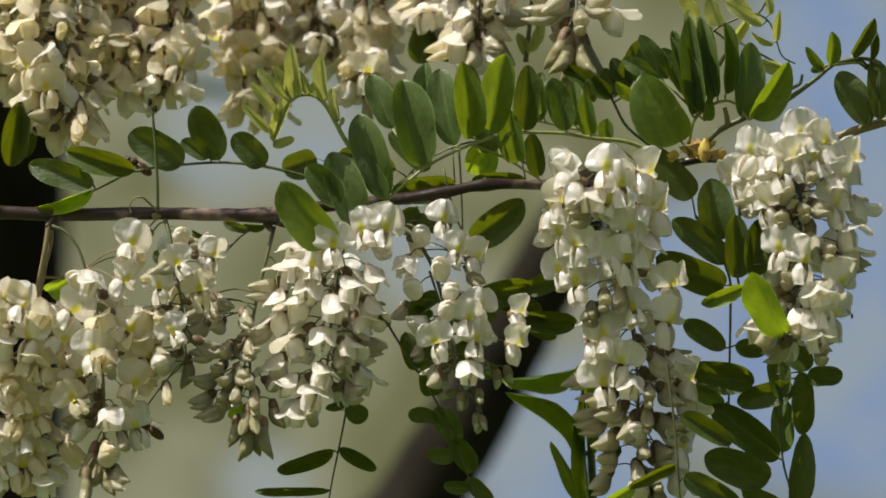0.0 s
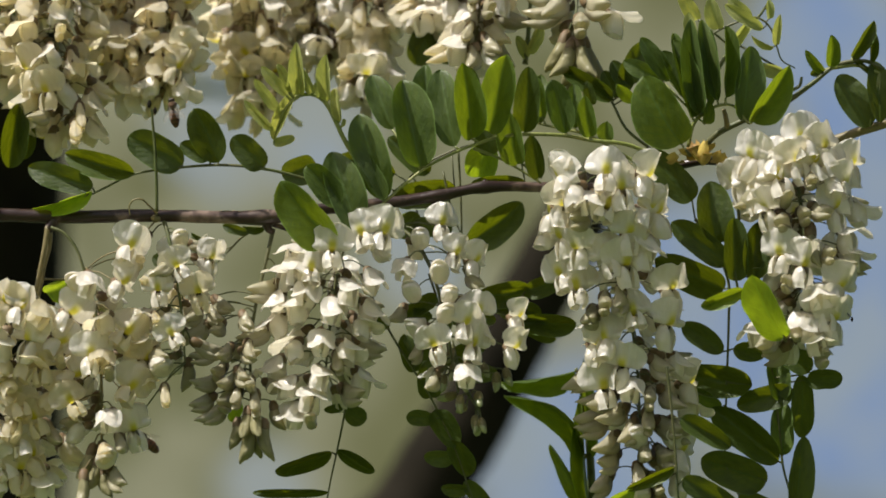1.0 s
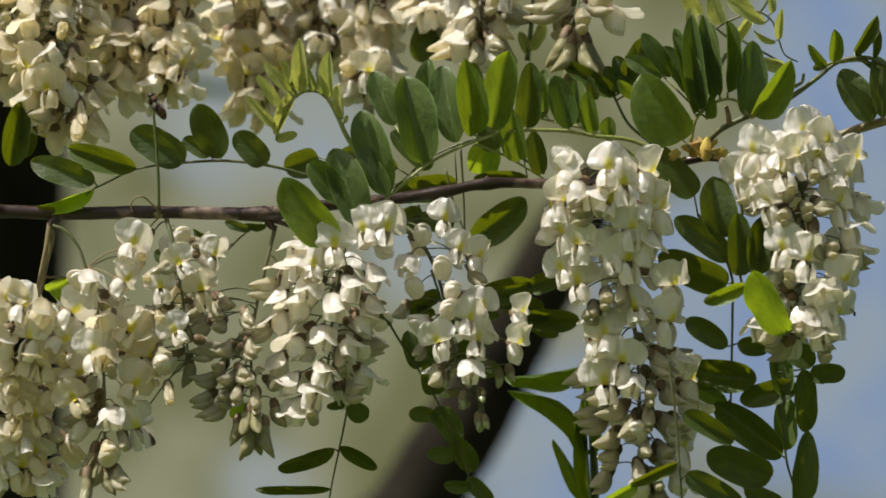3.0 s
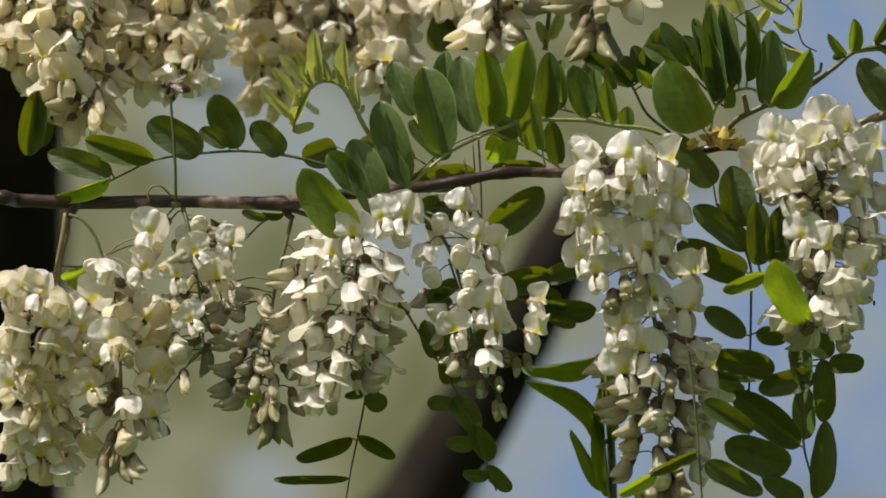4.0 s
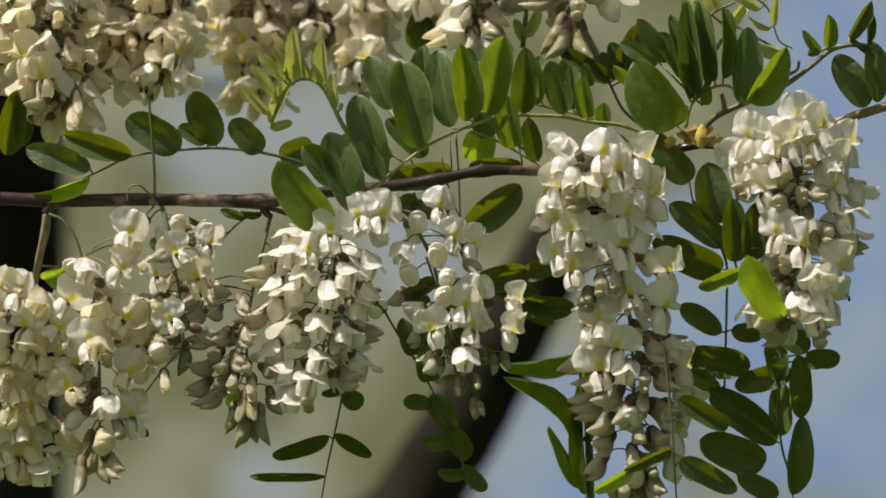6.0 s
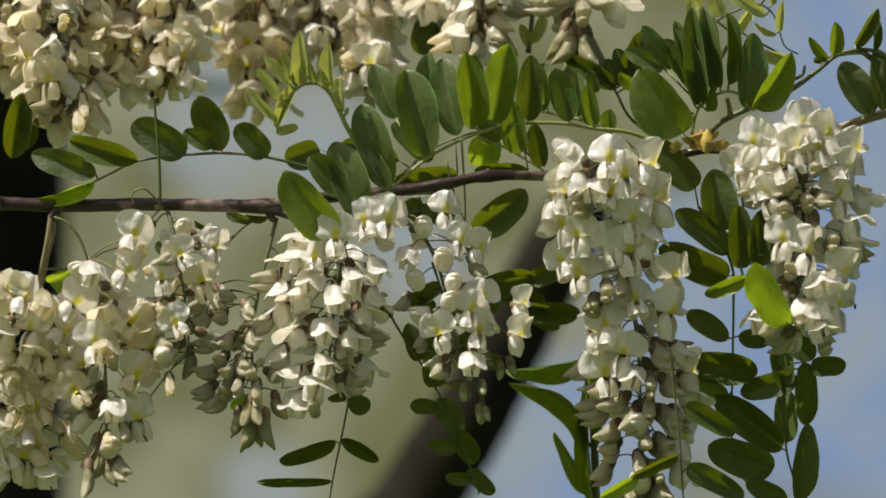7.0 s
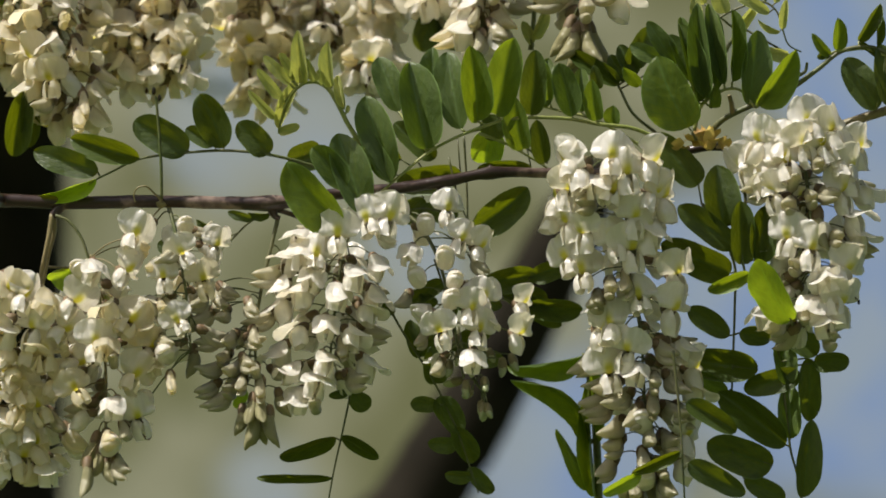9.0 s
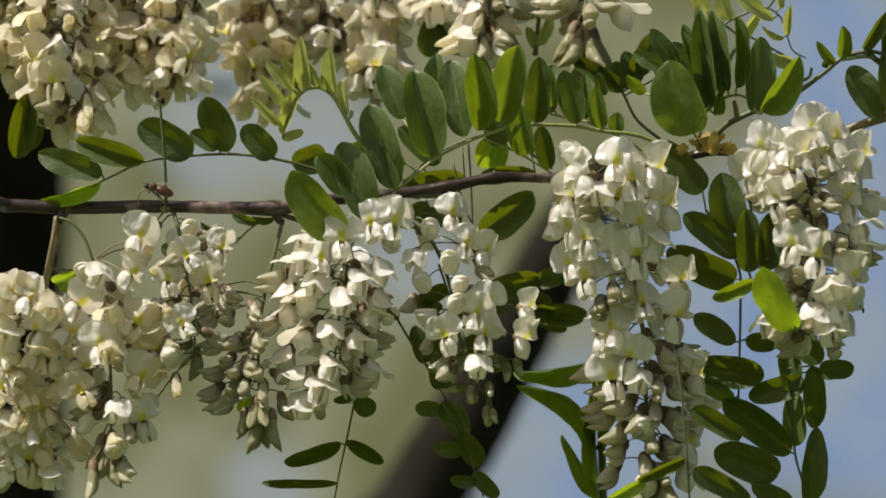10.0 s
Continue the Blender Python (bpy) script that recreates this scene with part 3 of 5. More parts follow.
def branch():
    line = spline([at(*p) for p in ((-253.2, -137.7, 3500), (-385.2, -53.7, 1700), (-313.2, 12.3, 300), (-253.2, 20.7, 0), (-235.2, 19.5, 0), (-199.2, 18.3, 0), (-151.2, 18.9, 0), (-94.8, 18, 0), (-67.2, 22.2, 2), (-31.2, 25.5, 4), (-2.7, 29.4, 6), (23.4, 34.2, 8),
                   (54.3, 34.2, 14), (88.8, 34.8, 22), (115.8, 42.9, 20), (136.8, 47.7, 14), (154.8, 47.1, 16))], 8)
    t = thing("branch", line[0], "brown woody branch with sunlit patches and knots", "branch")
    home = line[0]
    bm = bmesh.new()
    tube(bm, [p - home for p in line], lambda s: swell(s * (len(line) - 1) / 8), 12, 0.16)
    part("wood", bm, TWIG, t)
    # the twig that rises from the knot, and the stem that goes on
    twigs = (
            ("twig", ((135.3, 49.8, 14), (143.4, 60.3, 10), (151.8, 65.7, 8), (168.3, 72.9, 6), (180.3, 77.7, 6), (196.8, 89.4, 6), (208.8, 98.7, 6), (223.8, 101.1, 4), (234.3, 96.9, 4)), 1.8, 1.0, STALK),
            ("twig", ((151.8, 47.1, 16), (184.8, 53.7, 20), (208.8, 59.4, 14), (223.8, 64.5, 10), (244.8, 70.5, 8)), 2.6, 2.6, OLIVE),
            ("twig", ((151.2, 65.7, 8), (150.6, 70.8, 4), (149.4, 75.3, 2)), 1.6, 1.1, OLIVE))
    spurs = (
            ("spur", ((179.4, 79.5, 6), (184.8, 84.9, 4), (189.6, 87.9, 4), (190.8, 92.7, 4)), 1.1, 0.8, STALK),
            ("spur", ((-94.2, 16.8, 0), (-92.1, 11.7, 0), (-89.4, 9.9, 0)), 3.0, 1.0, TWIG),
            ("spur", ((-3.6, 28.8, 6), (-3.6, 23.7, 6), (-0.6, 18.9, 5), (0.6, 16.8, 5)), 2.4, 1.0, TWIG),
            ("spur", ((22.2, 35.7, 8), (23.4, 37.5, 7)), 2.4, 1.6, TWIG),
            ("spur", ((-91.2, 14.7, 2), (-83.7, 12.3, 5), (-73.2, 8.7, 8), (-66.6, 6.3, 10)), 1.6, 1.0, TWIG),
            ("spur", ((-205.2, 17.1, 0), (-208.8, 12.3, -2), (-209.7, 11.1, -2)), 3.2, 2.4, TWIG),
            ("spur", ((-149.4, 18.9, 0), (-152.4, 17.1, -3), (-153.6, 18.9, -4)), 2.2, 1.6, OLIVE))
    for name, pts, r0, r1, mat in twigs + spurs:
        bm = bmesh.new()
        pts = spline([at(*p) - home for p in pts], 6)
        tube(bm, pts, lambda s, a=r0, b=r1: (a + (b - a) * s) * MM, 8, 0.1)
        part(name, bm, mat, t)
    # papery bud scales at the knot
    rnd = random.Random(3)
    for i in range(14):
        foot = at(rnd.uniform(118, 150), rnd.uniform(45, 54), rnd.uniform(-8, 4)) - home
        bm = bmesh.new()
        uv = bm.loops.layers.uv.new("uv")
        curl = rnd.uniform(0.2, 0.6)
        w, n = rnd.uniform(2.6, 4.6), rnd.uniform(6, 11)
        sheet(bm, 4, 4, lambda u, v: Vector((u * w * math.sin(math.pi * (0.15 + 0.75 * v)), n * v, curl * (u * u * w + n * v * v))) * MM, uv)
        bm.transform(Matrix.Translation(foot) @ Euler((rnd.uniform(-1, 1), rnd.uniform(-1, 1), rnd.uniform(0, 6.2))).to_matrix().to_4x4())
        part("bud_scale", bm, DRY, t)
    return t


def bare_stalk(label, points, thick, material, tips=()):
    line = spline([at(*p) for p in points], 6)
    t = thing("stalk", line[0], label, "stalk")
    bm = bmesh.new()
    tube(bm, [p - line[0] for p in line], lambda s: thick * (1 - 0.3 * s) * MM, 7, 0.1)
    part("stem", bm, material, t)
    for x, z, d, r in tips:
        bm = bmesh.new()
        c = at(x, z, d) - line[0]
        bmesh.ops.create_icosphere(bm, subdivisions=2, radius=r * MM, matrix=Matrix.Translation(c) @ Matrix.Diagonal((0.7, 0.7, 1.5, 1)))
        part("tip_bud", bm, BARK, t)
    return t


def stalks():
    out = [
        bare_stalk("thin upright green stalk with dark dried bud tips", ((-151.5, 20.7, -4), (-151.8, 36.3, -5), (-152.7, 54.3, -5), (-153.9, 67.8, -5), (-154.5, 75.3, -5)), 0.95, STALK, ((-155.7, 78, -5, 1.6), (-152.7, 74.4, -5, 1.4))),
        bare_stalk("curled dry tendril on the branch", ((-151.2, 19.5, -4), (-155.4, 23.7, -6), (-159.6, 27.3, -8), (-163.8, 27, -8), (-166.2, 23.7, -8), (-165.6, 18.9, -8)), 0.6, OLIVE),
        bare_stalk("thick olive stalk hanging from the branch", ((-209.4, 12.9, -3), (-211.2, 0.3, -5), (-213.6, -11.7, -4), (-216.3, -25.2, -2)), 1.6, OLIVE),
        bare_stalk("thick olive stalk hanging from the branch", ((-208.2, 12.3, -1), (-208.2, 3.3, -2), (-211.2, -8.7, 2), (-212.7, -17.7, 4), (-215.4, -29.7, 5)), 1.3, OLIVE),
    ]
    return out + [
        bare_stalk("thin arching green stalk below the branch", ((-207.6, 12.3, -8), (-200.7, 9.3, -10), (-193.8, 0.3, -12), (-189.6, -11.7, -14), (-184.8, -26.7, -16), (-182.4, -41.7, -16)), 0.9, STALK),
        bare_stalk("thin green stalk behind the branch", ((8.4, 53.7, 40), (9.9, 27.3, 42), (10.5, 0.3, 44)), 0.7, STALK),
        bare_stalk("thin dry flower stalk at the cluster's edge", ((204, -22, -18), (209, -23, -18), (213, -27, -18), (217.5, -29.5, -18)), 0.45, CALYX),
        bare_stalk("thin dry flower stalk at the cluster's edge", ((204, -18, -16), (209.5, -19.5, -16), (212, -25, -16)), 0.4, CALYX),
        bare_stalk("thin looped stalk below the branch", ((-151.2, 17.1, -2), (-156.6, 10.8, -2), (-160.2, 3.3, -2), (-159.6, -3.3, -2)), 0.5, OLIVE),
        bare_stalk("thin brown twig among the blossoms", ((-211.8, -15, 6), (-202.2, -15.3, 6), (-193.2, -14.4, 6)), 0.7, OLIVE),
    ]


# ---------------------------------------------------------------- flower clusters
def clusters():
    out = []
    far = "cluster of cream-white blossoms in soft shade, above the branch"
    out.append(raceme(far, ((-206.7, 162.3, 0), (-205.2, 114.3, -15), (-194.7, 64.8, -30)), (), 52, (36, 26), 1, 0, OLIVE, depth=90, size=1.04, droop=(-84, -36), kinds="hhhddw", creamy=0.85))
    out.append(raceme(far, ((-232.2, 166.8, 0), (-231.6, 126.3, -15), (-229.2, 96.3, -30)), (), 30, (30, 24), 21, 0, OLIVE, depth=110, size=1.04, droop=(-84, -36), kinds="hhhddw", creamy=0.85))
    out.append(raceme(far, ((-168.6, 162.3, 0), (-167.7, 123.3, -15), (-170.7, 87.3, -30)), (), 40, (30, 22), 22, 0, OLIVE, depth=130, size=1.04, droop=(-84, -36), kinds="hhhddw", creamy=0.85))
    out.append(raceme(far, ((-145.2, 162.3, 0), (-146.4, 120.3, -15), (-145.2, 87.3, -30)), (), 33, (28, 20), 2, 0, OLIVE, depth=120, size=1.04, droop=(-84, -36), kinds="hhhddw", creamy=0.85))
    out.append(raceme(far, ((-101.7, 162.3, 0), (-100.2, 114.3, -15), (-94.2, 76.8, -30)), (), 52, (34, 24), 3, 0, OLIVE, depth=170, size=1.04, droop=(-84, -36), kinds="hhhddw", creamy=0.85))
    out.append(raceme(far, ((-67.2, 163.8, 0), (-65.7, 129.3, -15), (-67.2, 108.3, -30)), (), 30, (30, 24), 23, 0, OLIVE, depth=180, size=1.04, droop=(-84, -36), kinds="hhhddw", creamy=0.35))
    out.append(raceme(far, ((-41.7, 162.3, 0), (-40.2, 117.3, -15), (-38.7, 87.3, -30)), (), 40, (30, 20), 4, 0, OLIVE, depth=150, size=1.04, droop=(-84, -36), kinds="hhhddw", creamy=0.35))
    out.append(raceme(far, ((-7.2, 166.8, 0), (-5.7, 138.3, -15), (-4.2, 126.3, -30)), (), 25, (26, 20), 24, 0, OLIVE, depth=140, size=1.04, droop=(-84, -36), kinds="hhhddw", creamy=0.35))
    out.append(raceme(far, ((19.8, 163.8, 0), (19.8, 132.3, -15), (16.8, 108.3, -30)), (), 35, (32, 22), 5, 0, OLIVE, depth=100, size=1.04, droop=(-84, -36), kinds="hhhddw", creamy=0.35))
    out.append(raceme("small hanging cluster with brown-capped buds above the branch", ((73.8, 165.3, 0), (71.4, 138.3, -13), (70.2, 115.8, -26)), ((87.3, 123.3, 60, "h"), (60.3, 127.8, -50, "d"), (72, 118, 0, "d"), (80, 128, 30, "d")), 8, (24, 18), 6, 7, STALK, depth=70, size=1.2))
    upper = ((-233.9, -22, -30, "h"), (-228.5, -29.5, 0, "w"), (-209.3, -31.6, 0, "h"), (-236.4, -32.3, -20, "w"), (-223, -32.3, 20, "w"),
             (-197.6, -34.3, 10, "w"), (-203.8, -48.7, 30, "w"), (-216.1, -49.4, -20, "w"), (-229.8, -49.4, 0, "h"), (-235.3, -52.1, -30, "w"),
             (-201.1, -57.6, 30, "d"), (-218.9, -60.4, 10, "h"), (-228.5, -60.4, -10, "w"), (-233.9, -63.1, -30, "w"), (-209.3, -63.1, 0, "w"),
             (-197, -65.8, 20, "w"), (-227.1, -71.3, -10, "w"), (-206.5, -76.8, 30, "w"))
    lower = ((-232.6, -78.2, -30, "w"), (-221.6, -82.3, 10, "w"), (-236.7, -82.3, -40, "w"), (-224.4, -90.5, 0, "w"), (-212.7, -90.5, 30, "w"),
             (-233.9, -93.2, -40, "h"), (-205.2, -97.3, 30, "d"), (-229.8, -100.1, -20, "h"), (-220.2, -102.1, 10, "w"), (-197, -106.9, 40, "d"),
             (-235.3, -106.9, -40, "h"), (-216.1, -111, 20, "w"), (-229.8, -112.4, -20, "w"), (-223, -117.2, 0, "w"), (-234.6, -120.6, -40, "h"),
             (-210, -120.6, 40, "h"), (-217.5, -126.1, 0, "d"))
    out.append(raceme("dense white blossom cluster hanging from the branch", ((-216.6, -25.2, -4), (-217.2, -59.7, 0), (-220.2, -89.7, 4), (-221.4, -122.7, 8)),
        upper + lower,
        26, (34, 30), 7, 0, OLIVE, size=1.0, creamy=0.45, loose=42))
    out.append(raceme("dense white blossom cluster with a few green buds at its tip", ((-190.2, -11.1, -8), (-184.2, -35.7, -16), (-180.3, -71.7, -25), (-180.3, -107.7, -34)),
        ((-190.8, -17.2, 0, "p"), (-185.3, -15.1, 20, "h"), (-183.9, -57.6, 0, "w"), (-192.2, -81.6, 20, "w"), (-186, -123.4, 0, "b"),
         (-174.4, -108.3, 5, "p"), (-169.6, -119.3, 30, "d"), (-167, -0.4, 40, "w"), (-170.5, -18, 40, "w"), (-167, -45.1, 20, "w"), (-165.2, -73.9, 10, "w"),
         (-160.5, -95.7, 20, "w"), (-174, -107.4, 0, "p"), (-166.4, -101.5, 30, "d"), (-161.7, -6.2, 40, "d"), (-175.8, -35.7, -20, "h"),
         (-177, -54.5, -20, "h"), (-173.5, -63.9, 0, "d"), (-172.3, -86.2, -20, "h")),
        16, (27, 18), 8, 3, OLIVE, size=0.95, creamy=0.3, loose=24))
    out.append(raceme("white blossom cluster with yellow-eyed flowers under the branch", ((-148.2, 17.7, 0), (-144.3, 3.3, -8), (-138.6, -29.7, -17), (-136.2, -59.7, -26)),
        ((-137, -9.8, 0, "w"), (-137.6, 6.1, 10, "p"), (-122.9, -5.7, 40, "w"), (-148.8, -22.7, -10, "w"), (-127.6, -23.9, 20, "w"), (-157, -33.9, 10, "h"),
         (-158.8, -46.2, 20, "h"), (-139.3, -45.7, 0, "w"), (-149.9, -54.5, 20, "d"), (-156.4, -59.2, 20, "w"), (-147.6, -61.5, 10, "p"),
         (-155.8, -66.2, 30, "h"), (-158.8, -85.1, 0, "p"), (-144.6, -76.8, 10, "d"), (-145.2, -9.8, -30, "d"), (-149.9, -36.8, 0, "d"),
         (-154.6, -15.7, -20, "d")),
        14, (24, 16), 9, 0, STALK, size=0.85, creamy=0.2, loose=18))
    upper = ((-117, -29.8, 50, "d"), (-121.7, -34.5, 40, "d"), (-131.1, -34.5, -50, "d"), (-104, -38, 30, "d"), (-118.2, -41.5, -20, "d"),
             (-128.8, -42.7, -55, "d"), (-102.4, -53.7, 0, "d"), (-114.6, -54.5, -40, "d"), (-102.9, -54.5, 30, "d"), (-125.2, -55.1, -50, "d"),
             (-118.2, -63.9, -30, "d"), (-134.6, -65.1, -10, "b"), (-106.4, -66.2, 20, "d"), (-124, -69.8, -55, "d"))
    lower = ((-113.5, -69.8, -50, "d"), (-101.2, -70.6, 0, "d"), (-89.2, -71.8, 50, "d"), (-108.8, -78, -20, "d"), (-98.8, -80.2, 10, "d"),
             (-126.4, -80.4, -55, "d"), (-114.6, -80.4, -30, "d"), (-119.9, -86.2, -60, "d"), (-88, -87.4, 55, "b"), (-98.8, -88.6, 0, "b"),
             (-103.6, -89.9, -30, "b"), (-108.8, -95.7, -30, "b"), (-94, -97.1, 10, "b"), (-102.9, -99.2, 0, "b"))
    out.append(raceme("drooping cluster of half-open blossoms and brown-capped buds", ((-89.7, 11.7, 2), (-93.6, -4.2, -3), (-99.6, -29.7, -8), (-102.6, -53.7, -13), (-101.4, -77.7, -18), (-99.6, -91.2, -24)),
        upper + lower,
        3, (22, 13), 10, 2, STALK, size=0.86, kinds="dd", droop=(-75, -40)))
    upper = ((-32.6, 7.1, 20, "w"), (-40.4, 6.5, -20, "w"), (-77.7, -0.1, -30, "h"), (-57.9, -1.9, 0, "w"), (-74.7, -7.9, -20, "h"), (-82.6, -10.9, -45, "h"),
             (-68.7, -12.7, 5, "w"), (-37.4, -12.7, 50, "h"), (-49.4, -18.8, 40, "h"), (-69.9, -20, -10, "h"), (-93.4, -21.2, -60, "d"), (-86.2, -24.2, -55, "h"),
             (-75.3, -27.8, -45, "h"), (-57.3, -28.4, 20, "h"), (-38.6, -29.6, 60, "h"), (-86.8, -35.6, -60, "h"))
    lower = ((-43.4, -38, 60, "h"), (-96.4, -44.1, -60, "d"), (-63.3, -44.7, 5, "h"), (-77.1, -49.5, -45, "h"), (-50.6, -50.1, 50, "h"), (-38.6, -51.3, 60, "d"),
             (-86.8, -59.7, -60, "h"), (-54.2, -59.7, 20, "d"), (-63.9, -63.9, 20, "h"), (-42.8, -65.8, 60, "h"), (-80.1, -69.4, -40, "h"),
             (-68.7, -75.4, 0, "h"), (-48.2, -75.4, 30, "d"), (-77.1, -83.2, -30, "h"), (-68.7, -88.6, 0, "d"))
    out.append(raceme("full bright white blossom cluster hanging from the branch", ((-47.7, 14.7, 4), (-55.2, -8.7, -4), (-59.7, -41.7, -8), (-62.7, -77.7, -8)),
        upper + lower,
        20, (31, 24), 11, 0, STALK, size=1.02))
    out.append(raceme("loose cluster of pearly buds and small blossoms", ((-23.7, 13.8, 6), (-13.8, 4.8, -1), (-4.8, -11.7, -8), (1.8, -35.7, -13), (6.3, -59.7, -18), (9.3, -74.7, -24)),
        ((-11.6, 6.7, 0, "p"), (-0.7, 12.5, 10, "w"), (-19.1, -7.1, -20, "h"), (-1.3, -11.1, 0, "p"), (-15.7, -21.4, -20, "p"), (3.9, -22.6, 10, "p"),
         (2.2, -32.9, 10, "p"), (-13.4, -41, -40, "p"), (-22, -34.1, -40, "d"), (5.6, -3, 20, "w"), (15.4, -6.5, 40, "w"), (16.5, -15.1, 50, "d"),
         (18.8, -34.1, 0, "w"), (11.4, -39.8, 20, "w"), (21.1, -41, 40, "h"), (-2.4, -51.3, 0, "w"), (16, -51.3, 20, "w"), (13.7, -62.2, 5, "h"),
         (38.4, -35.8, 50, "w"), (36.6, -51.9, 50, "w"), (-12.8, -54.8, -30, "d"), (-3.6, -69.7, -10, "d")),
        3, (22, 16), 12, 0, STALK, size=0.86, kinds="h"))
    out.append(raceme("spray of small green unopened buds", ((4.8, -47.7, 4), (9.3, -65.7, -4), (15.3, -77.7, -15), (19.8, -83.7, -24)), ((0.3, -74.7, -30, "g"), (19.8, -82.2, 20, "g"), (28.8, -74.7, 50, "g"),
         (9.3, -85.2, 0, "g"), (16.8, -68.7, 10, "g"), (24.3, -67.2, 40, "g"), (4.8, -68.7, -30, "g"), (36.3, -71.7, 60, "g"), (1.8, -59.7, -40, "g"), (12.3, -74.7, 0, "g")), 4, (16, 12), 31, 5, STALK, "g", 0.9, kinds="g"))
    upper = ((85.4, 38, 0, "w"), (65, 37.5, -55, "w"), (104.1, 37.5, 55, "w"), (69.9, 32.2, -60, "w"), (93, 30.1, 15, "w"), (77.8, 28, -20, "h"),
             (60.9, 22.3, 35, "w"), (84.8, 21.2, 0, "w"), (104.1, 20.1, 40, "w"), (111.1, 17.5, 65, "w"), (59.1, 17.5, -60, "w"), (73.1, 17.5, -25, "d"),
             (57.4, 8.1, -50, "w"), (96.5, 7.5, 20, "w"), (65, 5.5, -45, "w"), (107, 5.5, 45, "h"), (72, -0.3, -40, "w"), (102.3, -1.3, 60, "w"),
             (87.1, -5, 5, "w"), (95.3, -9.7, 30, "w"), (64.4, -14.5, -40, "w"))
    middle = ((71.4, -22, -20, "w"), (118.7, -22, 55, "w"), (93.6, -25.5, 15, "d"), (84.8, -27.8, 0, "d"), (77.8, -34.8, -20, "d"), (100.4, -34.9, 5, "w"),
              (78.2, -36.5, -20, "d"), (116.6, -40.8, 40, "w"), (87.4, -49.5, -40, "w"), (79.3, -51.1, 25, "w"), (122.6, -57.1, 65, "h"), (113.9, -61.4, 60, "d"),
              (93.9, -62.5, -20, "w"), (73.9, -67.9, -60, "d"), (98.2, -70.1, 0, "h"), (128, -72.3, 60, "w"), (84.7, -75, 10, "w"), (108.5, -77.7, 0, "d"),
              (118.3, -78.8, 50, "d"), (84.7, -80.9, -60, "d"), (128.6, -80.9, 60, "h"))
    lower = ((90.7, -87.4, -50, "d"), (78.2, -89.6, -60, "d"), (107.4, -90.7, 0, "d"), (80.4, -93.9, -60, "d"), (118.3, -93.9, 40, "d"), (124.2, -95, 50, "d"),
             (98.8, -96.1, -20, "d"), (102, -98.2, 5, "p"), (87.9, -102.6, -45, "d"), (105.3, -106.9, 0, "d"), (122.6, -108, 50, "w"), (116.1, -109.1, 30, "d"),
             (87.9, -111.2, -40, "d"), (103.1, -119.9, 10, "d"), (124.2, -119.9, 60, "h"), (111.8, -122.1, 20, "d"), (84.2, -124.2, -50, "d"),
             (103.1, -128.6, 0, "p"), (113.9, -132.9, 20, "d"), (92.8, -135.1, -20, "d"), (97.7, -136.2, 0, "d"))
    out.append(raceme("long full white blossom cluster with green buds at its tip", ((83.4, 53.7, -6), (87.3, 24.3, -6), (91.8, -11.7, -2), (101.4, -47.7, 2), (104.4, -95.7, 4), (106.2, -137.7, 4)),
        upper + middle + lower, 26, (33, 23), 13, 4, STALK, size=1.05, kinds="hd"))
    upper = ((189.7, 55.7, 5, "w"), (199.7, 51.7, 50, "w"), (163.3, 47.2, -45, "w"), (186.8, 46, 10, "w"), (173.3, 45.5, 10, "w"), (196.2, 44.4, 30, "w"),
             (213.7, 43.8, 60, "w"), (192.6, 38.1, 10, "d"), (205.5, 38.1, 40, "w"), (177.4, 35.8, 5, "w"), (158.1, 34.7, -30, "w"), (204.3, 34.7, 40, "w"),
             (164.5, 33.5, -10, "w"), (207.9, 31.2, 50, "w"), (179.7, 27.8, 10, "d"), (166.8, 26.6, -30, "w"), (163.3, 25.6, -40, "d"), (216.1, 23.3, 70, "h"),
             (197.4, 21, 20, "d"), (170.4, 19.9, -20, "w"), (189.1, 18.7, 0, "d"))
    lower = ((205.5, 20.4, 40, "w"), (178.5, 14.9, -20, "d"), (211.4, 9.5, 45, "h"), (192.6, 4, 0, "b"), (212.6, -0.1, 60, "h"), (200.8, -1.4, 20, "d"),
             (177.4, -4.1, -40, "w"), (214.9, -6.9, 60, "d"), (207.9, -8.2, 50, "d"), (187.9, -9.6, 10, "w"), (180.9, -16.4, -20, "d"), (196.2, -20.5, 0, "h"),
             (204.3, -20.5, 40, "w"), (198.5, -32.8, 10, "w"), (189.1, -35.5, -20, "h"), (202, -38.2, 40, "w"), (165.6, -39.6, -40, "h"), (184.5, -42.3, 0, "d"),
             (193.8, -45.1, 20, "h"), (170.4, -46.4, -20, "d"), (197.4, -54.6, 20, "d"))
    out.append(raceme("full white blossom cluster beside glossy leaves", ((184.8, 56.7, 4), (189.3, 30.3, -4), (192.3, 0.3, -13), (190.2, -29.7, -19), (186.3, -47.7, -26)),
        upper + lower,
        32, (34, 20), 14, 0, STALK, size=1.06))
    out.append(bare_stalk("thin dried stalklet with dark tips", ((203.4, -27.3, -24), (208.2, -29.7, -34), (212.4, -30.6, -36), (216.6, -34.5, -36)), 0.4, TWIG, ((217.2, -35.7, -36, 1.0), (211.2, -35.7, -36, 0.8))))
    return out


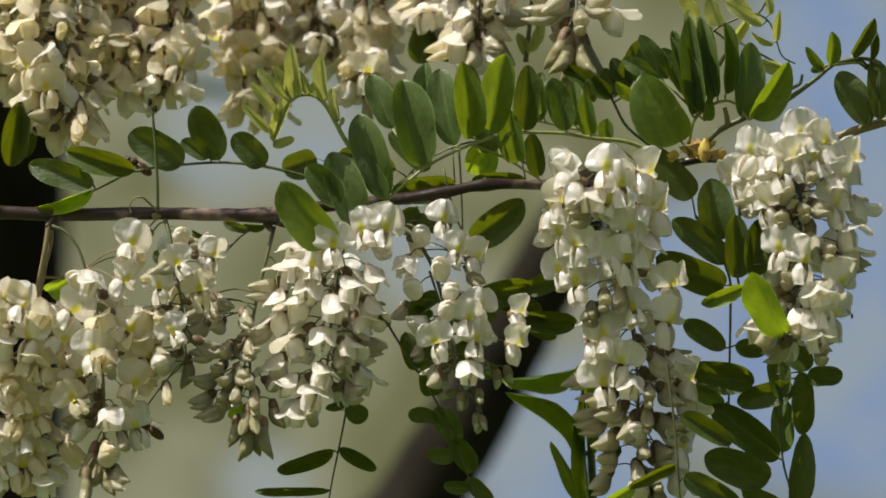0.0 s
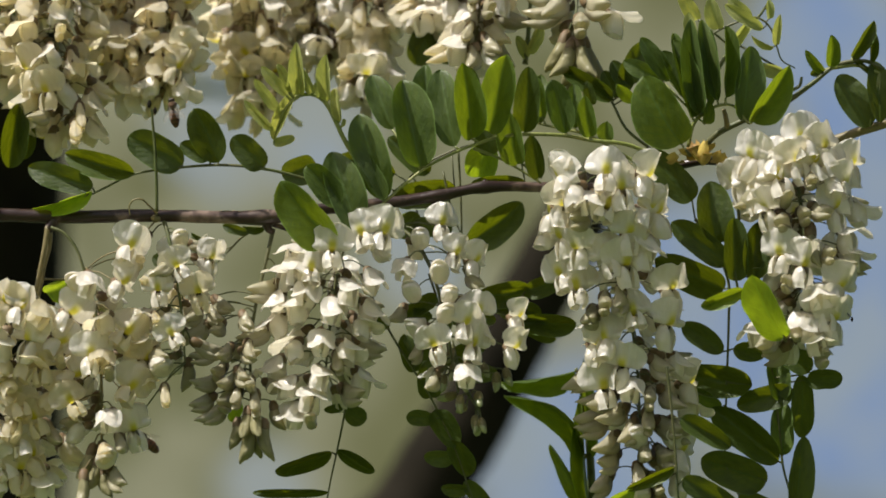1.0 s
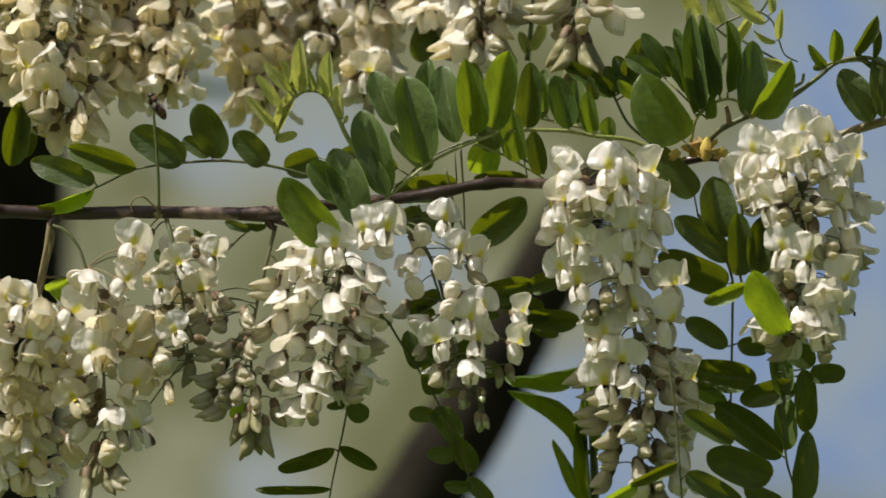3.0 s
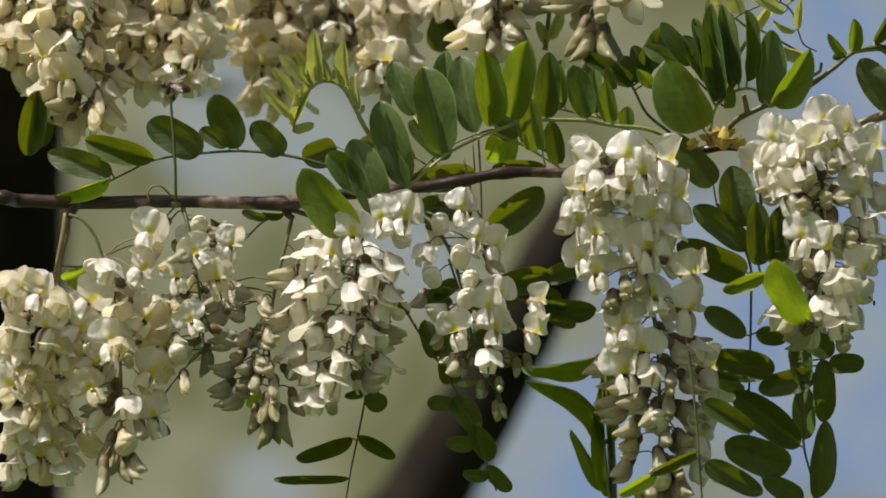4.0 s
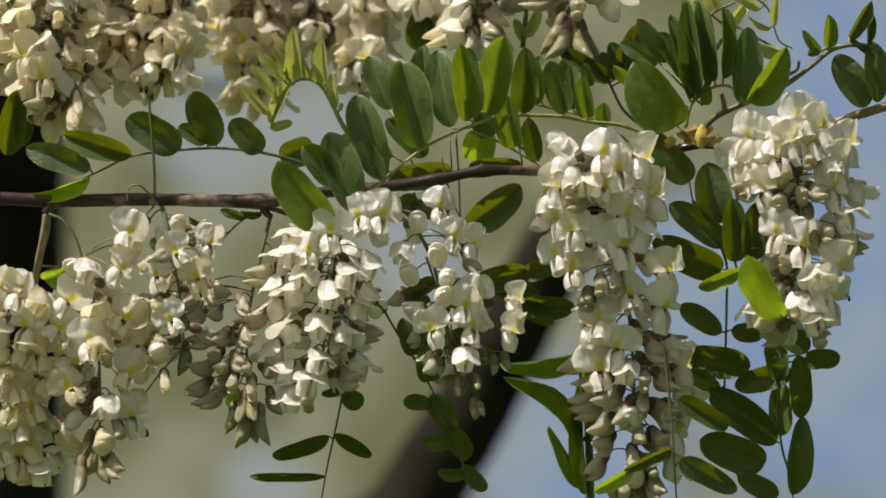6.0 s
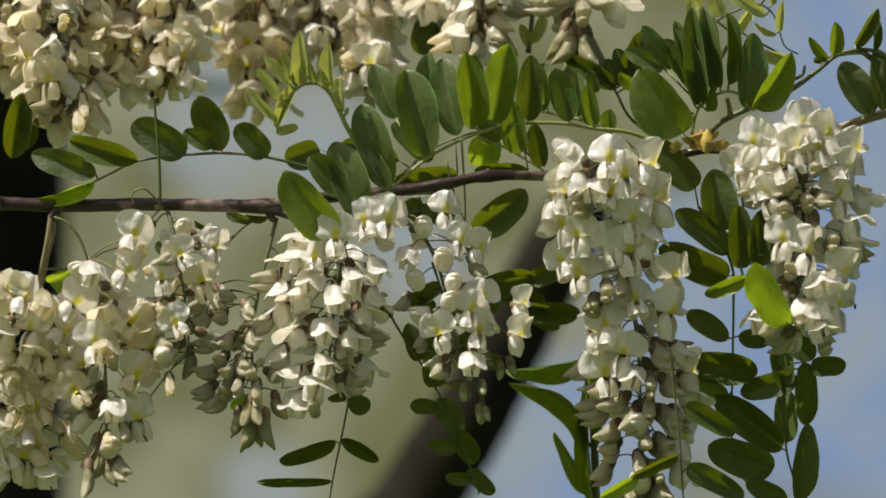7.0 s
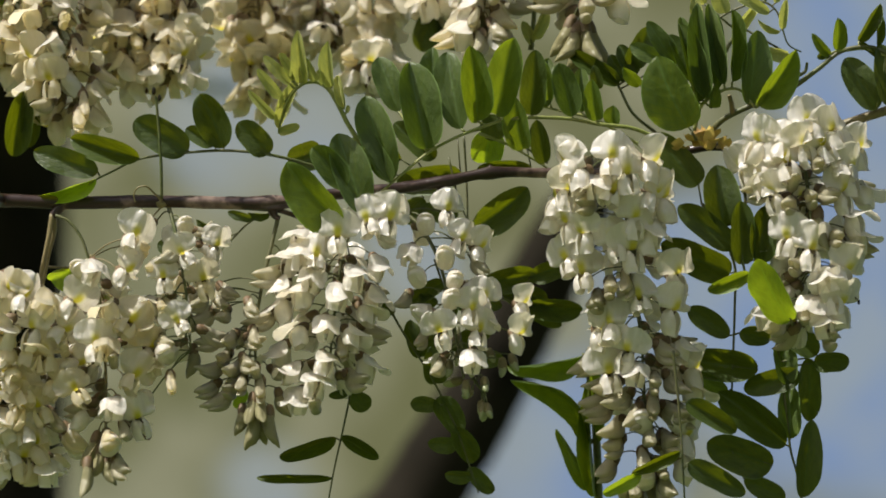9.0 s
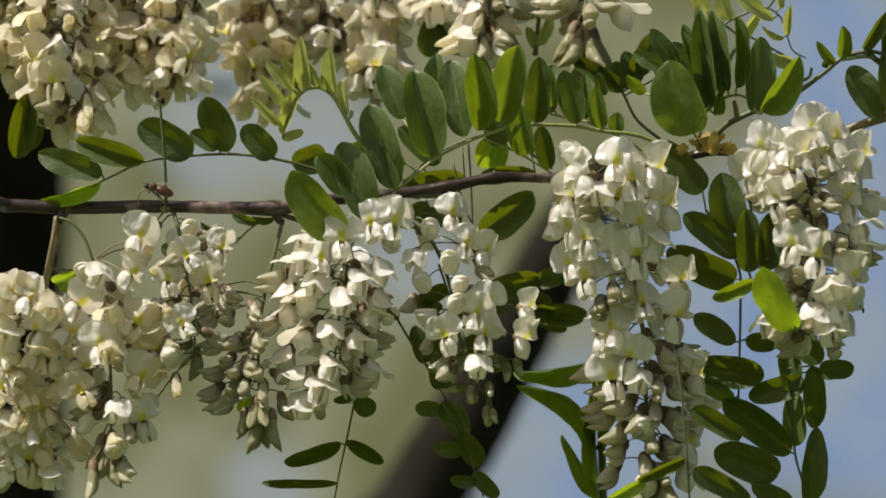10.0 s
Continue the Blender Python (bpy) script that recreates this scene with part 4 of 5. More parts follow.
# ---------------------------------------------------------------- feathered leaves
def leaves():
    out = {}
    green = "dark green feathered leaf with oval leaflets"
    out["side"] = compound_leaf("dark green feathered leaf arching over the branch", ((-67.2, 36.9, 6), (-91.2, 43.2, 0), (-115.2, 45.9, 0), (-139.2, 44.7, 0), (-163.2, 41.4, 0), (-178.2, 34.5, 0), (-190.2, 28.5, -6)),
        ((-185.7, 34.2, -220.2, 45.3, 13.2), (-163.8, 41.7, -200.7, 51.9, 12.6), (-137.7, 46.2, -166.8, 60.9, 17.4), (-118.8, 47.4, -131.7, 75.9, 16.2), (-123.6, 49.5, -139.2, 57.3, 9), (-94.2, 45, -111.6, 60.3, 13.8)), "green", 1, tilt=(2, 12), lean=(-2, 16))
    out["lip"] = compound_leaf("yellow-green leaflet bent over the branch", ((-187.8, 30.3, -6), (-190.2, 28.5, -8)), ((-186, 31.8, -218.4, 19.5, 7.2, 25),), "glow", 42, 0.6)
    out["arch"] = compound_leaf("arching feathered leaf with upright green leaflets", ((114.5, 50.4, 10), (97.3, 57, 6.72727), (80, 58.8, 3.45455), (63.4, 61.5, 0.181818), (44.5, 61.8, -3.09091), (30.4, 60.6, -6.36364), (21.8, 57.9, -9.63636), (6.5, 51.9, -12.9091), (-11.2, 42, -16.1818), (-31, 24.9, -19.4545), (-46, 11.4, -22.7273), (-56.2, 1.8, -26)),
        ((-11.7, 44.1, -20.7, 90.2, 20.7, 2), (6.3, 55, -3.3, 96.3, 15.8, -6), (15, 59.4, 10.7, 96.9, 13.6, 26, "backlit"),
         (24.9, 62.7, 32.1, 101.3, 16.4, 34, "backlit"), (43.4, 63.2, 45.1, 97.6, 13.1, 10, "green"), (65.2, 62.7, 57.4, 90.8, 13.1, 4),
         (-27, 63.8, -38.2, 93, 13.6, -4), (78.3, 61, 75, 80.6, 8.5, 28, "backlit"), (-57.5, 4, -86.5, 33, 20.5, 20, "backlit"),
         (-44.5, 9.3, -58.6, 51.9, 18.6, 0), (-30.4, 27, -45.4, 71.4, 18, 2), (-55, 21.9, -72.5, 43.8, 13.8, -4), (-31, 25.8, -46, 54.9, 9, -8)), "grey", 2, 1.15, stalk=FRESH_STALK, tilt=(-14, 14), lean=(-22, 12))
    out["arch2"] = compound_leaf("feathered leaf with small oval green leaflets", ((104, 46.8, 14), (78.5, 61.2, 16), (61.9, 65.4, 18), (48.4, 68.4, 20), (36.4, 70.8, 22)),
        ((-6.8, 63.2, -10.3, 99.5, 11.8, -4, "grey"), (17.2, 74.7, 14.6, 97.4, 8.7, 20), (51, 67.9, 52.1, 94.1, 8.7, 0, "grey"),
         (70.1, 65.4, 70, 89.3, 8.2, -2, "grey"), (52.7, 71.4, 49.9, 91, 6.5, 24, "backlit"), (86.9, 59.1, 86.9, 68.3, 7.5, 26, "backlit"),
         (79, 78, 76.8, 89.5, 5.7, 20)), "green", 3, 0.9, stalk=FRESH_STALK)
    out["under"] = compound_leaf("dark feathered leaf behind the branch", ((52.8, 39.3, 30), (31.8, 53.7, 26), (16.8, 57.3, 30), (-7.2, 48.3, 34), (-25.2, 33.3, 36)),
        ((43.8, 36.9, 15.3, 36.9, 7.8), (6.3, 34.8, -27.6, 28.8, 15), (-7.2, 42.3, -28.2, 61.8, 12), (-25.2, 42.3, -55.2, 51.3, 12), (-13.2, 21.3, -25.2, 9.3, 12), (-67.2, 48.3, -85.2, 42.3, 15), (4.8, 12.3, -16.2, 15.3, 10.2)), "green", 4, 0.8, tilt=(2, 12), lean=(-2, 16))
    out["curl"] = compound_leaf("curled young leaf with slender pale leaflets", ((-46, 48.8, -16), (-53.5, 60.5, -16), (-56.6, 66.4, -16), (-62, 75.9, -16), (-66.2, 80.2, -16), (-70.5, 82, -16), (-74.7, 81.8, -16), (-77.9, 80.7, -16), (-82.2, 77, -16), (-85.4, 72.2, -16), (-88, 64.8, -16), (-89.8, 55.2, -16)),
        ((-91.1, 62.4, -106.4, 76.3, 4.7), (-88.6, 73.1, -101.5, 87.7, 5.3), (-84.5, 80.9, -98.1, 94.8, 5.7), (-82.7, 82.6, -90.3, 96.9, 4.9),
         (-83.5, 82.6, -82.6, 96.5, 2.8), (-77.2, 81.8, -80.7, 107.1, 7), (-70.9, 82.6, -76.2, 93.9, 4.3), (-62, 79.7, -65.4, 101.8, 6.4),
         (-55, 68.5, -59.8, 86, 4.9), (-90, 56.8, -80.3, 84.3, 6.2), (-65.4, 80.3, -69.8, 88, 3.2), (-89.8, 54.3, -79, 58.9, 5.1, -10),
         (-54, 65.8, -53.2, 70.1, 2.3)), "young", 5, 1.35, stalk=FRESH_STALK, tilt=(-15, 35))
    out["fan"] = compound_leaf("fan of folded grey-green leaflets", ((130.3, 55.8, 2), (133.3, 68.4, 0.4), (140.5, 75, -1.2), (147.4, 78.3, -2.8), (154.9, 77.4, -4.4), (162.4, 68.4, -6)),
        ((132.1, 70.9, 124.2, 112.2, 11.2), (137.1, 73.7, 129.6, 122.2, 10.3), (142.1, 78, 137.4, 123.1, 9.2), (145.7, 80.6, 140.3, 118.8, 8.3),
         (150, 82.3, 148.7, 120.2, 8.3), (158.6, 70.1, 165.8, 108.7, 14.9, 6), (164.4, 69.4, 182.5, 96.7, 13.2, 34, "backlit"),
         (119.9, 91, 105.2, 112.5, 8.9, 20), (114.9, 91.7, 95.5, 100.7, 8.3), (101.2, 79.5, 91.7, 88.9, 6, 30, "backlit"),
         (139.3, 68, 141.4, 79.2, 5.7, 30, "backlit"), (127.1, 82.3, 117, 106.7, 9.5), (134.2, 76.6, 122, 116.8, 7.8)), "grey", 6, 1.1, stalk=FRESH_STALK, lean=(-10, 30), tilt=(-10, 14))
    out["broad"] = compound_leaf("broad green leaflet on a short stalk", ((131.4, 51.3, -4), (128.4, 54.9, -14)), ((126.4, 57.3, 104.6, 90, 24, 15),), "backlit", 7, 1.0)
    out["dark"] = compound_leaf("dark feathered leaf behind the fan", ((110, 54.9, 30), (97.3, 65.4, 30), (89.5, 79.8, 30), (83, 86.4, 30), (80.5, 90, 30)),
        ((89.7, 80.2, 63.2, 97.4, 9.5), (92.6, 82.3, 85.1, 95.8, 8), (95.5, 89.2, 107.3, 111, 12.9), (99.8, 86.6, 89.7, 101, 8.6),
         (108.4, 88.1, 117, 105.3, 10)), "green", 8, tilt=(2, 12), lean=(-2, 16))
    out["tip"] = compound_leaf("thin young shoot tip with narrow leaflets", ((135.6, 105.3, 6), (143.4, 115.8, 4), (154.8, 121.8, 2), (165.3, 125.1, 0), (173.4, 120.3, 0), (177, 110.7, 0), (180.3, 102.3, 0), (187.2, 98.4, 0)),
        ((146.4, 118.8, 141.3, 134.1, 7.8), (163.8, 125.7, 151.2, 134.1, 5.4), (169.8, 119.1, 149.7, 130.5, 6), (173.4, 124.5, 172.8, 134.1, 4.2), (177.3, 110.7, 178.2, 125.1, 3.9), (175.8, 109.5, 163.8, 113.7, 3), (134.4, 108.3, 129.3, 126.3, 6)), "young", 9, 0.7)
    out["end"] = compound_leaf("shoot end with small and larger dark leaflets", ((205.3, 97.8, 6), (220.3, 99, 5), (231.8, 94.8, 4)),
        ((206, 98.8, 206, 115.4, 6.9, 28, "backlit"), (217.5, 103.2, 229.3, 121.4, 6.6, 20), (227, 99.3, 229, 118.2, 4.3),
         (201.7, 96, 192.8, 106.2, 4.6, 30, "backlit"), (226.1, 66.5, 211.2, 94.4, 15.5), (231.8, 68.7, 230.4, 101, 12.9), (201.7, 96.7, 195.2, 94.5, 4.3),
         (217.5, 102.7, 228.3, 93.5, 2.9)), "green", 10, 1.2, stalk=FRESH_STALK, tilt=(2, 12), lean=(-2, 16))
    out["lit"] = compound_leaf("feathered leaf of dark oval leaflets beside the blossoms", ((154.8, 45.3, -6), (157.8, 12.3, -10), (156.3, -14.7, -16), (166.8, -38.7, -20), (181.8, -44.7, -24)),
        ((145.8, 5.1, 143.4, 36.9, 18), (151.8, -6.3, 121.8, 15.3, 13.8), (156.3, -15.3, 154.2, 18.3, 12.6), (165.6, -14.7, 168.6, 15.3, 13.2)), "green", 11, 0.9, tilt=(2, 12), lean=(-2, 16))
    out["sunny"] = compound_leaf("sunlit yellow-green leaflet before the blossoms", ((182.4, -47.7, -44), (180.6, -42.9, -46)), ((180.6, -45.5, 161.6, -16.6, 16.6, 36),), "glow", 31, 0.8)
    peep = "small yellow-green leaflet between the blossoms"
    out["peep_top"] = compound_leaf(peep, ((-172, -22, 14), (-175, -31, 12), (-177, -36, 10)), ((-177, -35, -183, -46, 7, 24),), "glow", 51, 0.5)
    out["peep_low"] = compound_leaf(peep, ((-140, -25, 14), (-145, -34, 12), (-147, -38, 10)), ((-147, -37, -152.5, -46.5, 6, 24),), "glow", 52, 0.5)
    out["peep_side"] = compound_leaf(peep, ((-103, -70, 16), (-106, -77, 14), (-108, -81, 12)), ((-108, -80, -112.5, -91, 6, 20),), "glow", 53, 0.5)
    out["sliver"] = compound_leaf("narrow bright green leaflet beside the blossoms", ((162.6, -17.7, -34), (159.9, -20.1, -36)), ((159.9, -20.1, 137.4, -29.7, 7.8, 10),), "backlit", 43, 0.6)
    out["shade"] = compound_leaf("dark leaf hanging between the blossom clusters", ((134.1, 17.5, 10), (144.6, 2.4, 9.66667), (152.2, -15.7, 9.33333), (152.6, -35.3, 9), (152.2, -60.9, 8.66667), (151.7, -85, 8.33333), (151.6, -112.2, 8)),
        ((149.9, -19.4, 112.7, -4.2, 16.9), (149.9, -52.6, 128.1, -38.6, 11.5), (155.2, -51.1, 172.1, -54.3, 9.9), (132.3, 27.3, 109.2, 53.7, 15),
         (165.4, -70.2, 127.5, -65.1, 16.3), (149.2, -82.8, 132.3, -73.9, 9, 34, "backlit"), (174, -121.2, 138.9, -110.7, 18.8),
         (159, -128.7, 181.1, -139.3, 10.9)), "green", 12, 0.9, tilt=(2, 12), lean=(-2, 16))
    out["hang"] = compound_leaf("hanging feathered leaf with dark oval leaflets", ((173.3, -50.3, 6), (174.8, -63.9, 4.8), (177.8, -85, 3.6), (180.5, -112.2, 2.4), (183.8, -125.7, 1.2), (186.5, -140.8, 0)),
        ((175.5, -48.5, 195.6, -62.7, 14.5), (193.6, -67.8, 212.2, -66, 10.6), (186.1, -73.3, 156.4, -82, 13), (190.8, -65.1, 191.4, -99.8, 11.5),
         (178.1, -111, 142.8, -83.2, 16.6), (180.8, -107.9, 180.8, -79.3, 11.5, -6, "grey"), (179.3, -79, 176, -56.1, 12.1, -4, "grey"),
         (186.8, -139.3, 193.2, -99.2, 12.4)), "green", 13, 0.9, tilt=(2, 12), lean=(-2, 16))
    out["front"] = compound_leaf("leaf stalk hanging before the long blossom cluster", ((119, -60.9, -36), (120.5, -73, -36.5), (122.3, -88, -37), (124.3, -109.1, -37.5), (126.5, -140.8, -38)),
        ((126.5, -88.3, 153.1, -103.4, 10.6), (128.1, -120.4, 159.1, -137.2, 11.3), (123.4, -114.6, 98, -126, 6)), "green", 14, 0.85, tilt=(2, 12), lean=(-2, 16))
    out["dip"] = compound_leaf("narrow yellow-green leaflet in the sun", ((103.8, -125.1, -39), (102, -126.3, -40)), ((102, -126.3, 82.2, -138.3, 6.9, 20),), "glow", 41, 0.8)
    out["lance"] = compound_leaf("slender shoot with long pointed leaves, out of focus", ((79.8, -146.7, 60), (78.6, -107.7, 60), (76.2, -83.7, 60), (72.6, -62.7, 60)),
((71, -63.3, 31.5, -72.6, 10.5, 30), (73.1, -110, 32.9, -76.2, 9.6, 24, "bowed"), (75.5, -135, 56.6, -103, 7.5, 10), (78.6, -137.7, 71.4, -74.7, 6, 10), (78, -107.7, 75.6, -59.7, 6.6)), "lance", 15, 2.6, tilt=(15, 45))
    out["behind"] = compound_leaf("dark leaf behind the loose cluster, out of focus", ((10.8, -8.7, 40), (18.3, -22.2, 40), (31.8, -32.7, 40), (43.8, -38.7, 40)),
        ((18.3, -24.3, 47.4, -20.1, 13.2), (41.4, -37.5, 71.4, -39.3, 12), (43.8, -21.3, 69, -13.5, 10.2), (34.8, -31.2, 60.3, -47.7, 10.8), (28.8, -29.7, 52.8, -33.3, 12)), "green", 32, 0.9, tilt=(2, 12), lean=(-2, 16))
    out["single"] = compound_leaf("single dark oval leaflet under the branch", ((0.3, 42.3, 10), (6.3, 18.3, 8), (13.8, 3.3, 6)), ((13.5, 3.6, 42.6, 26.1, 16.8),), "green", 16, 0.6, tilt=(2, 12), lean=(-2, 16))
    out["low"] = compound_leaf("thin leaf stalk with paired small leaflets", ((-43.2, -35.7, 8), (-48.6, -65.7, 4), (-51.6, -86.7, 2), (-55.2, -105.3, 0), (-58.8, -122.7, 0), (-61.8, -140.7, 0)),
        ((-51.3, -84.3, -40.2, -90.3, 10.2), (-52.2, -82.5, -62.4, -84.9, 4.5), (-58.2, -106.8, -88.2, -118.5, 8.4), (-55.2, -105.9, -35.4, -117.3, 7.2), (-60, -128.1, -100.2, -129.3, 4.8)), "green", 17, 0.75, tilt=(2, 12), lean=(-2, 16))
    out["low2"] = compound_leaf("thin hanging leaf with round dark leaflets", ((-43.2, -11.7, 10), (-34.8, -29.7, 8), (-23.7, -49.2, 6), (-7.2, -74.7, 6), (6.3, -101.7, 6), (18.3, -134.7, 6)),
        ((-3.6, -88.8, -18.6, -87.9, 8.4), (-4.8, -85.2, 8.4, -103.2, 12.6), (4.8, -100.2, 16.2, -119.1, 10.8), (6.6, -109.5, -9, -109.5, 8.4), (14.4, -126.6, 0.3, -125.7, 6.6), (12.3, -122.1, 26.4, -134.7, 8.4), (-11.7, -59.7, -19.2, -44.7, 6.6), (-28.2, -40.2, -38.7, -31.2, 7.2)), "green", 18, 0.8, tilt=(2, 12), lean=(-2, 16))
    out["mid"] = compound_leaf("small dark leaf behind the loose cluster", ((-7.2, -11.7, 14), (0.3, -35.7, 14), (3.3, -59.7, 14), (-5.7, -77.7, 10)), ((-5.7, -77.7, -7.8, -59.7, 10.2), (-14.7, -64.2, -20.7, -44.7, 7.8), (-4.2, -44.7, 4.8, -35.7, 7.2), (-5.7, -35.7, -14.7, -29.7, 7.2), (1.8, -59.7, 22.8, -49.2, 10.2, -15), (4.8, -65.7, 30.3, -64.2, 9.6, -15), (-2.7, -23.7, -21.6, -35.7, 9, -15), (-1.2, -47.7, -16.2, -62.7, 10.2, -10), (1.8, -35.7, 28.8, -35.7, 9, -15)), "green", 19, 0.7)
    out["left"] = compound_leaf("small dark leaf below the branch", ((-91.2, 14.7, 16), (-104.7, 8.7, 18), (-113.7, 0.3, 20), (-121.2, -7.2, 20)), ((-114.6, 1.5, -133.2, 8.1, 7.2), (-103.2, 9.9, -116.7, 13.5, 4.8), (-94.2, 12.9, -106.2, 12.3, 4.2), (-145.2, -5.7, -154.2, -2.7, 7.2)), "green", 20, 0.7)
    out["glow"] = compound_leaf("sunlit yellow-green leaf among the blossoms", ((28.8, 60.3, 24), (24.6, 54.9, 24)), ((25.2, 59.7, 19.2, 40.5, 15, 40),), "glow", 21, 0.5)
    out["glow2"] = compound_leaf("sunlit yellow-green leaf among the blossoms", ((-199.2, -15.3, 10), (-190.2, -19.2, 8), (-176.4, -28.2, 6)), ((-176.4, -26.1, -183.6, -41.7, 13.2, 40), (-198.6, -16.5, -211.2, -24.3, 12, 40)), "glow", 22, 0.5)
    out["blade"] = compound_leaf("dark leaf behind the blossoms", ((-223.2, 84.3, 60), (-224.7, 75.3, 60)), ((-224.7, 78.3, -229.8, 43.5, 13.5, 6), (-221.7, 78.3, -221.2, 48.3, 10, 4)), "green", 23, 0.8, lean=(0, 14))
    out["peep"] = compound_leaf("dark green leaf peeping between the blossoms", ((-4.2, 126.3, 118), (-5.7, 117.3, 118)), ((-6, 118.5, -13.8, 98.7, 16.8, 4), (-5.7, 120.3, 4.8, 99.3, 12, 4), (2, 122, 14, 101, 13, 6), (-2, 126, -14, 112, 11, 4), (10, 124, 26, 108, 10, 8)), "green", 24, 0.8)
    out["rise"] = compound_leaf("bright young shoot behind the branch", ((43.8, 99.3, 80), (46.2, 120.3, 80), (47.4, 138.3, 80)), ((45.6, 105.3, 52.8, 120.3, 6), (44.4, 102.3, 40.2, 114.3, 5.4)), "young", 25, 1.6)
    out["high"] = compound_leaf("young shoot rising behind the fan", ((145.8, 96.3, 50), (154.8, 111.3, 50), (168.3, 126.3, 50), (177.3, 141.3, 50)), ((135.3, 123.3, 124.8, 138.3, 7.8), (151.8, 108.3, 163.8, 123.3, 5.4), (180.3, 96.9, 166.8, 98.7, 7.2)), "young", 26, 1.2)
    out["second"] = compound_leaf("feathered leaf with drooping oval leaflets below the arching stalk", ((16.3, 54.9, -4), (30.4, 49.5, -0.666667), (40, 44.1, 2.66667), (52.4, 36.3, 6)),
        ((39.6, 46.3, 35.1, 71.2, 11.8, 28, "backlit"), (51, 38.9, 46.7, 61, 9.3, 20), (26.5, 51.5, 21.6, 64.2, 12, 14)), "green", 45, 0.9, stalk=FRESH_STALK)
    return out


# ---------------------------------------------------------------- bees
def bee_materials():
    fur = stem_material("bee_fur", (0.11, 0.06, 0.026), (0.06, 0.035, 0.018), 0.9, 900.0, 1.0)
    m, n, links, b = shader("bee_rings")
    tc = n.new("ShaderNodeTexCoord")
    sep = n.new("ShaderNodeSeparateXYZ")
    links.new(tc.outputs["Object"], sep.inputs[0])
    w = n.new("ShaderNodeMath")
    w.operation = "MULTIPLY"
    links.new(sep.outputs[0], w.inputs[0])
    w.inputs[1].default_value = 3000.0
    s = n.new("ShaderNodeMath")
    s.operation = "SINE"
    links.new(w.outputs[0], s.inputs[0])
    c = mix_colour(n, links, ramp(n, links, s.outputs[0], -0.1, 0.5), (0.13, 0.052, 0.022), (0.06, 0.027, 0.014))
    links.new(c, b.inputs["Base Color"])
    b.inputs["Roughness"].default_value = 0.4
    glass, gn, gl, gb = shader("bee_wing")
    gb.inputs["Base Color"].default_value = (0.5, 0.45, 0.38, 1)
    gb.inputs["Roughness"].default_value = 0.25
    gb.inputs["Alpha"].default_value = 0.28
    dark = stem_material("bee_leg", (0.03, 0.02, 0.015), (0.06, 0.035, 0.02), 0.5, 600.0, 0.2)
    return fur, m, glass, dark


def bee(mats, label):
    """A honeybee, head towards +x."""
    fur, rings, glass, dark = mats
    t = thing("honeybee", (0, 0, 0), label, "bee", "honeybees at the blossoms")

    def ball(name, x, z, sx, sy, sz, mat, turn=0.0):
        bm = bmesh.new()
        bmesh.ops.create_uvsphere(bm, u_segments=14, v_segments=10, radius=1.0)
        for v in bm.verts:
            v.co = Vector((v.co.x * sx, v.co.y * sy * (1 + 0.15 * v.co.x), v.co.z * sz)) * MM
        bm.transform(pose(x * MM, 0, z * MM, 0, turn, 0))
        part(name, bm, mat, t)
    ball("head", 5.0, -0.3, 1.3, 1.9, 1.7, dark)
    ball("thorax", 1.9, 0.2, 2.6, 2.4, 2.4, fur)
    ball("abdomen", -4.8, -0.6, 5.2, 2.7, 2.6, rings, -8)
    for s in (-1, 1):
        for k, (n, w, back) in enumerate(((9.5, 2.7, -28), (6.5, 2.0, -44))):
            bm = bmesh.new()
            sheet(bm, 4, 6, lambda u, v: Vector((u * w * 0.5 * math.sin(math.pi * (0.1 + 0.8 * v)) ** 0.6, v * n, 0.3 * u * u)) * MM)
            bm.transform(pose((1.8 - 1.2 * k) * MM, 0.8 * s * MM, 1.9 * MM, 14 * s, 0, (90 - back - 60) if s > 0 else (90 + back + 60)) if s > 0
                         else pose((1.8 - 1.2 * k) * MM, -0.8 * MM, 1.9 * MM, 14, 0, 180 - (90 - back - 60)))
            part("wing", bm, glass, t)
        for k in range(3):
            bm = bmesh.new()
            x = (2.8 - 1.3 * k) * MM
            tube(bm, spline([Vector((x, s * 1.3 * MM, -1.0 * MM)), Vector((x - 0.4 * MM * k, s * 2.3 * MM, -1.5 * MM)),
                             Vector((x - 0.9 * MM * k, s * 2.5 * MM, -2.8 * MM)), Vector((x - 1.6 * MM * k, s * 2.0 * MM, -3.5 * MM))], 4), lambda q: 0.26 * MM, 5)
            part("leg", bm, dark, t)
        bm = bmesh.new()
        tube(bm, spline([Vector((5.2, s * 0.5, 0.4)) * MM, Vector((6.6, s * 1.0, 0.9)) * MM, Vector((7.6, s * 1.6, 0.2)) * MM], 4), lambda q: 0.14 * MM, 4)
        part("feeler", bm, dark, t)
    return t


# ---------------------------------------------------------------- build
ground()
backdrop()
TREE, LIMB, SHADE_CROWN = tree()
tagged(SHADE_CROWN, "unseen leaf clumps added overhead to shade the trunk", kind="stuff")
BRANCH = branch()
UPPER = upper_branch()
STALKS = stalks()
CLUSTERS = clusters()
LEAVES = leaves()
BEE_MATS = bee_materials()
CRAWLER = bee(BEE_MATS, "honeybee with brown abdomen flying to the blossoms")
FEEDER = bee(BEE_MATS, "honeybee feeding head-down in a white blossom")

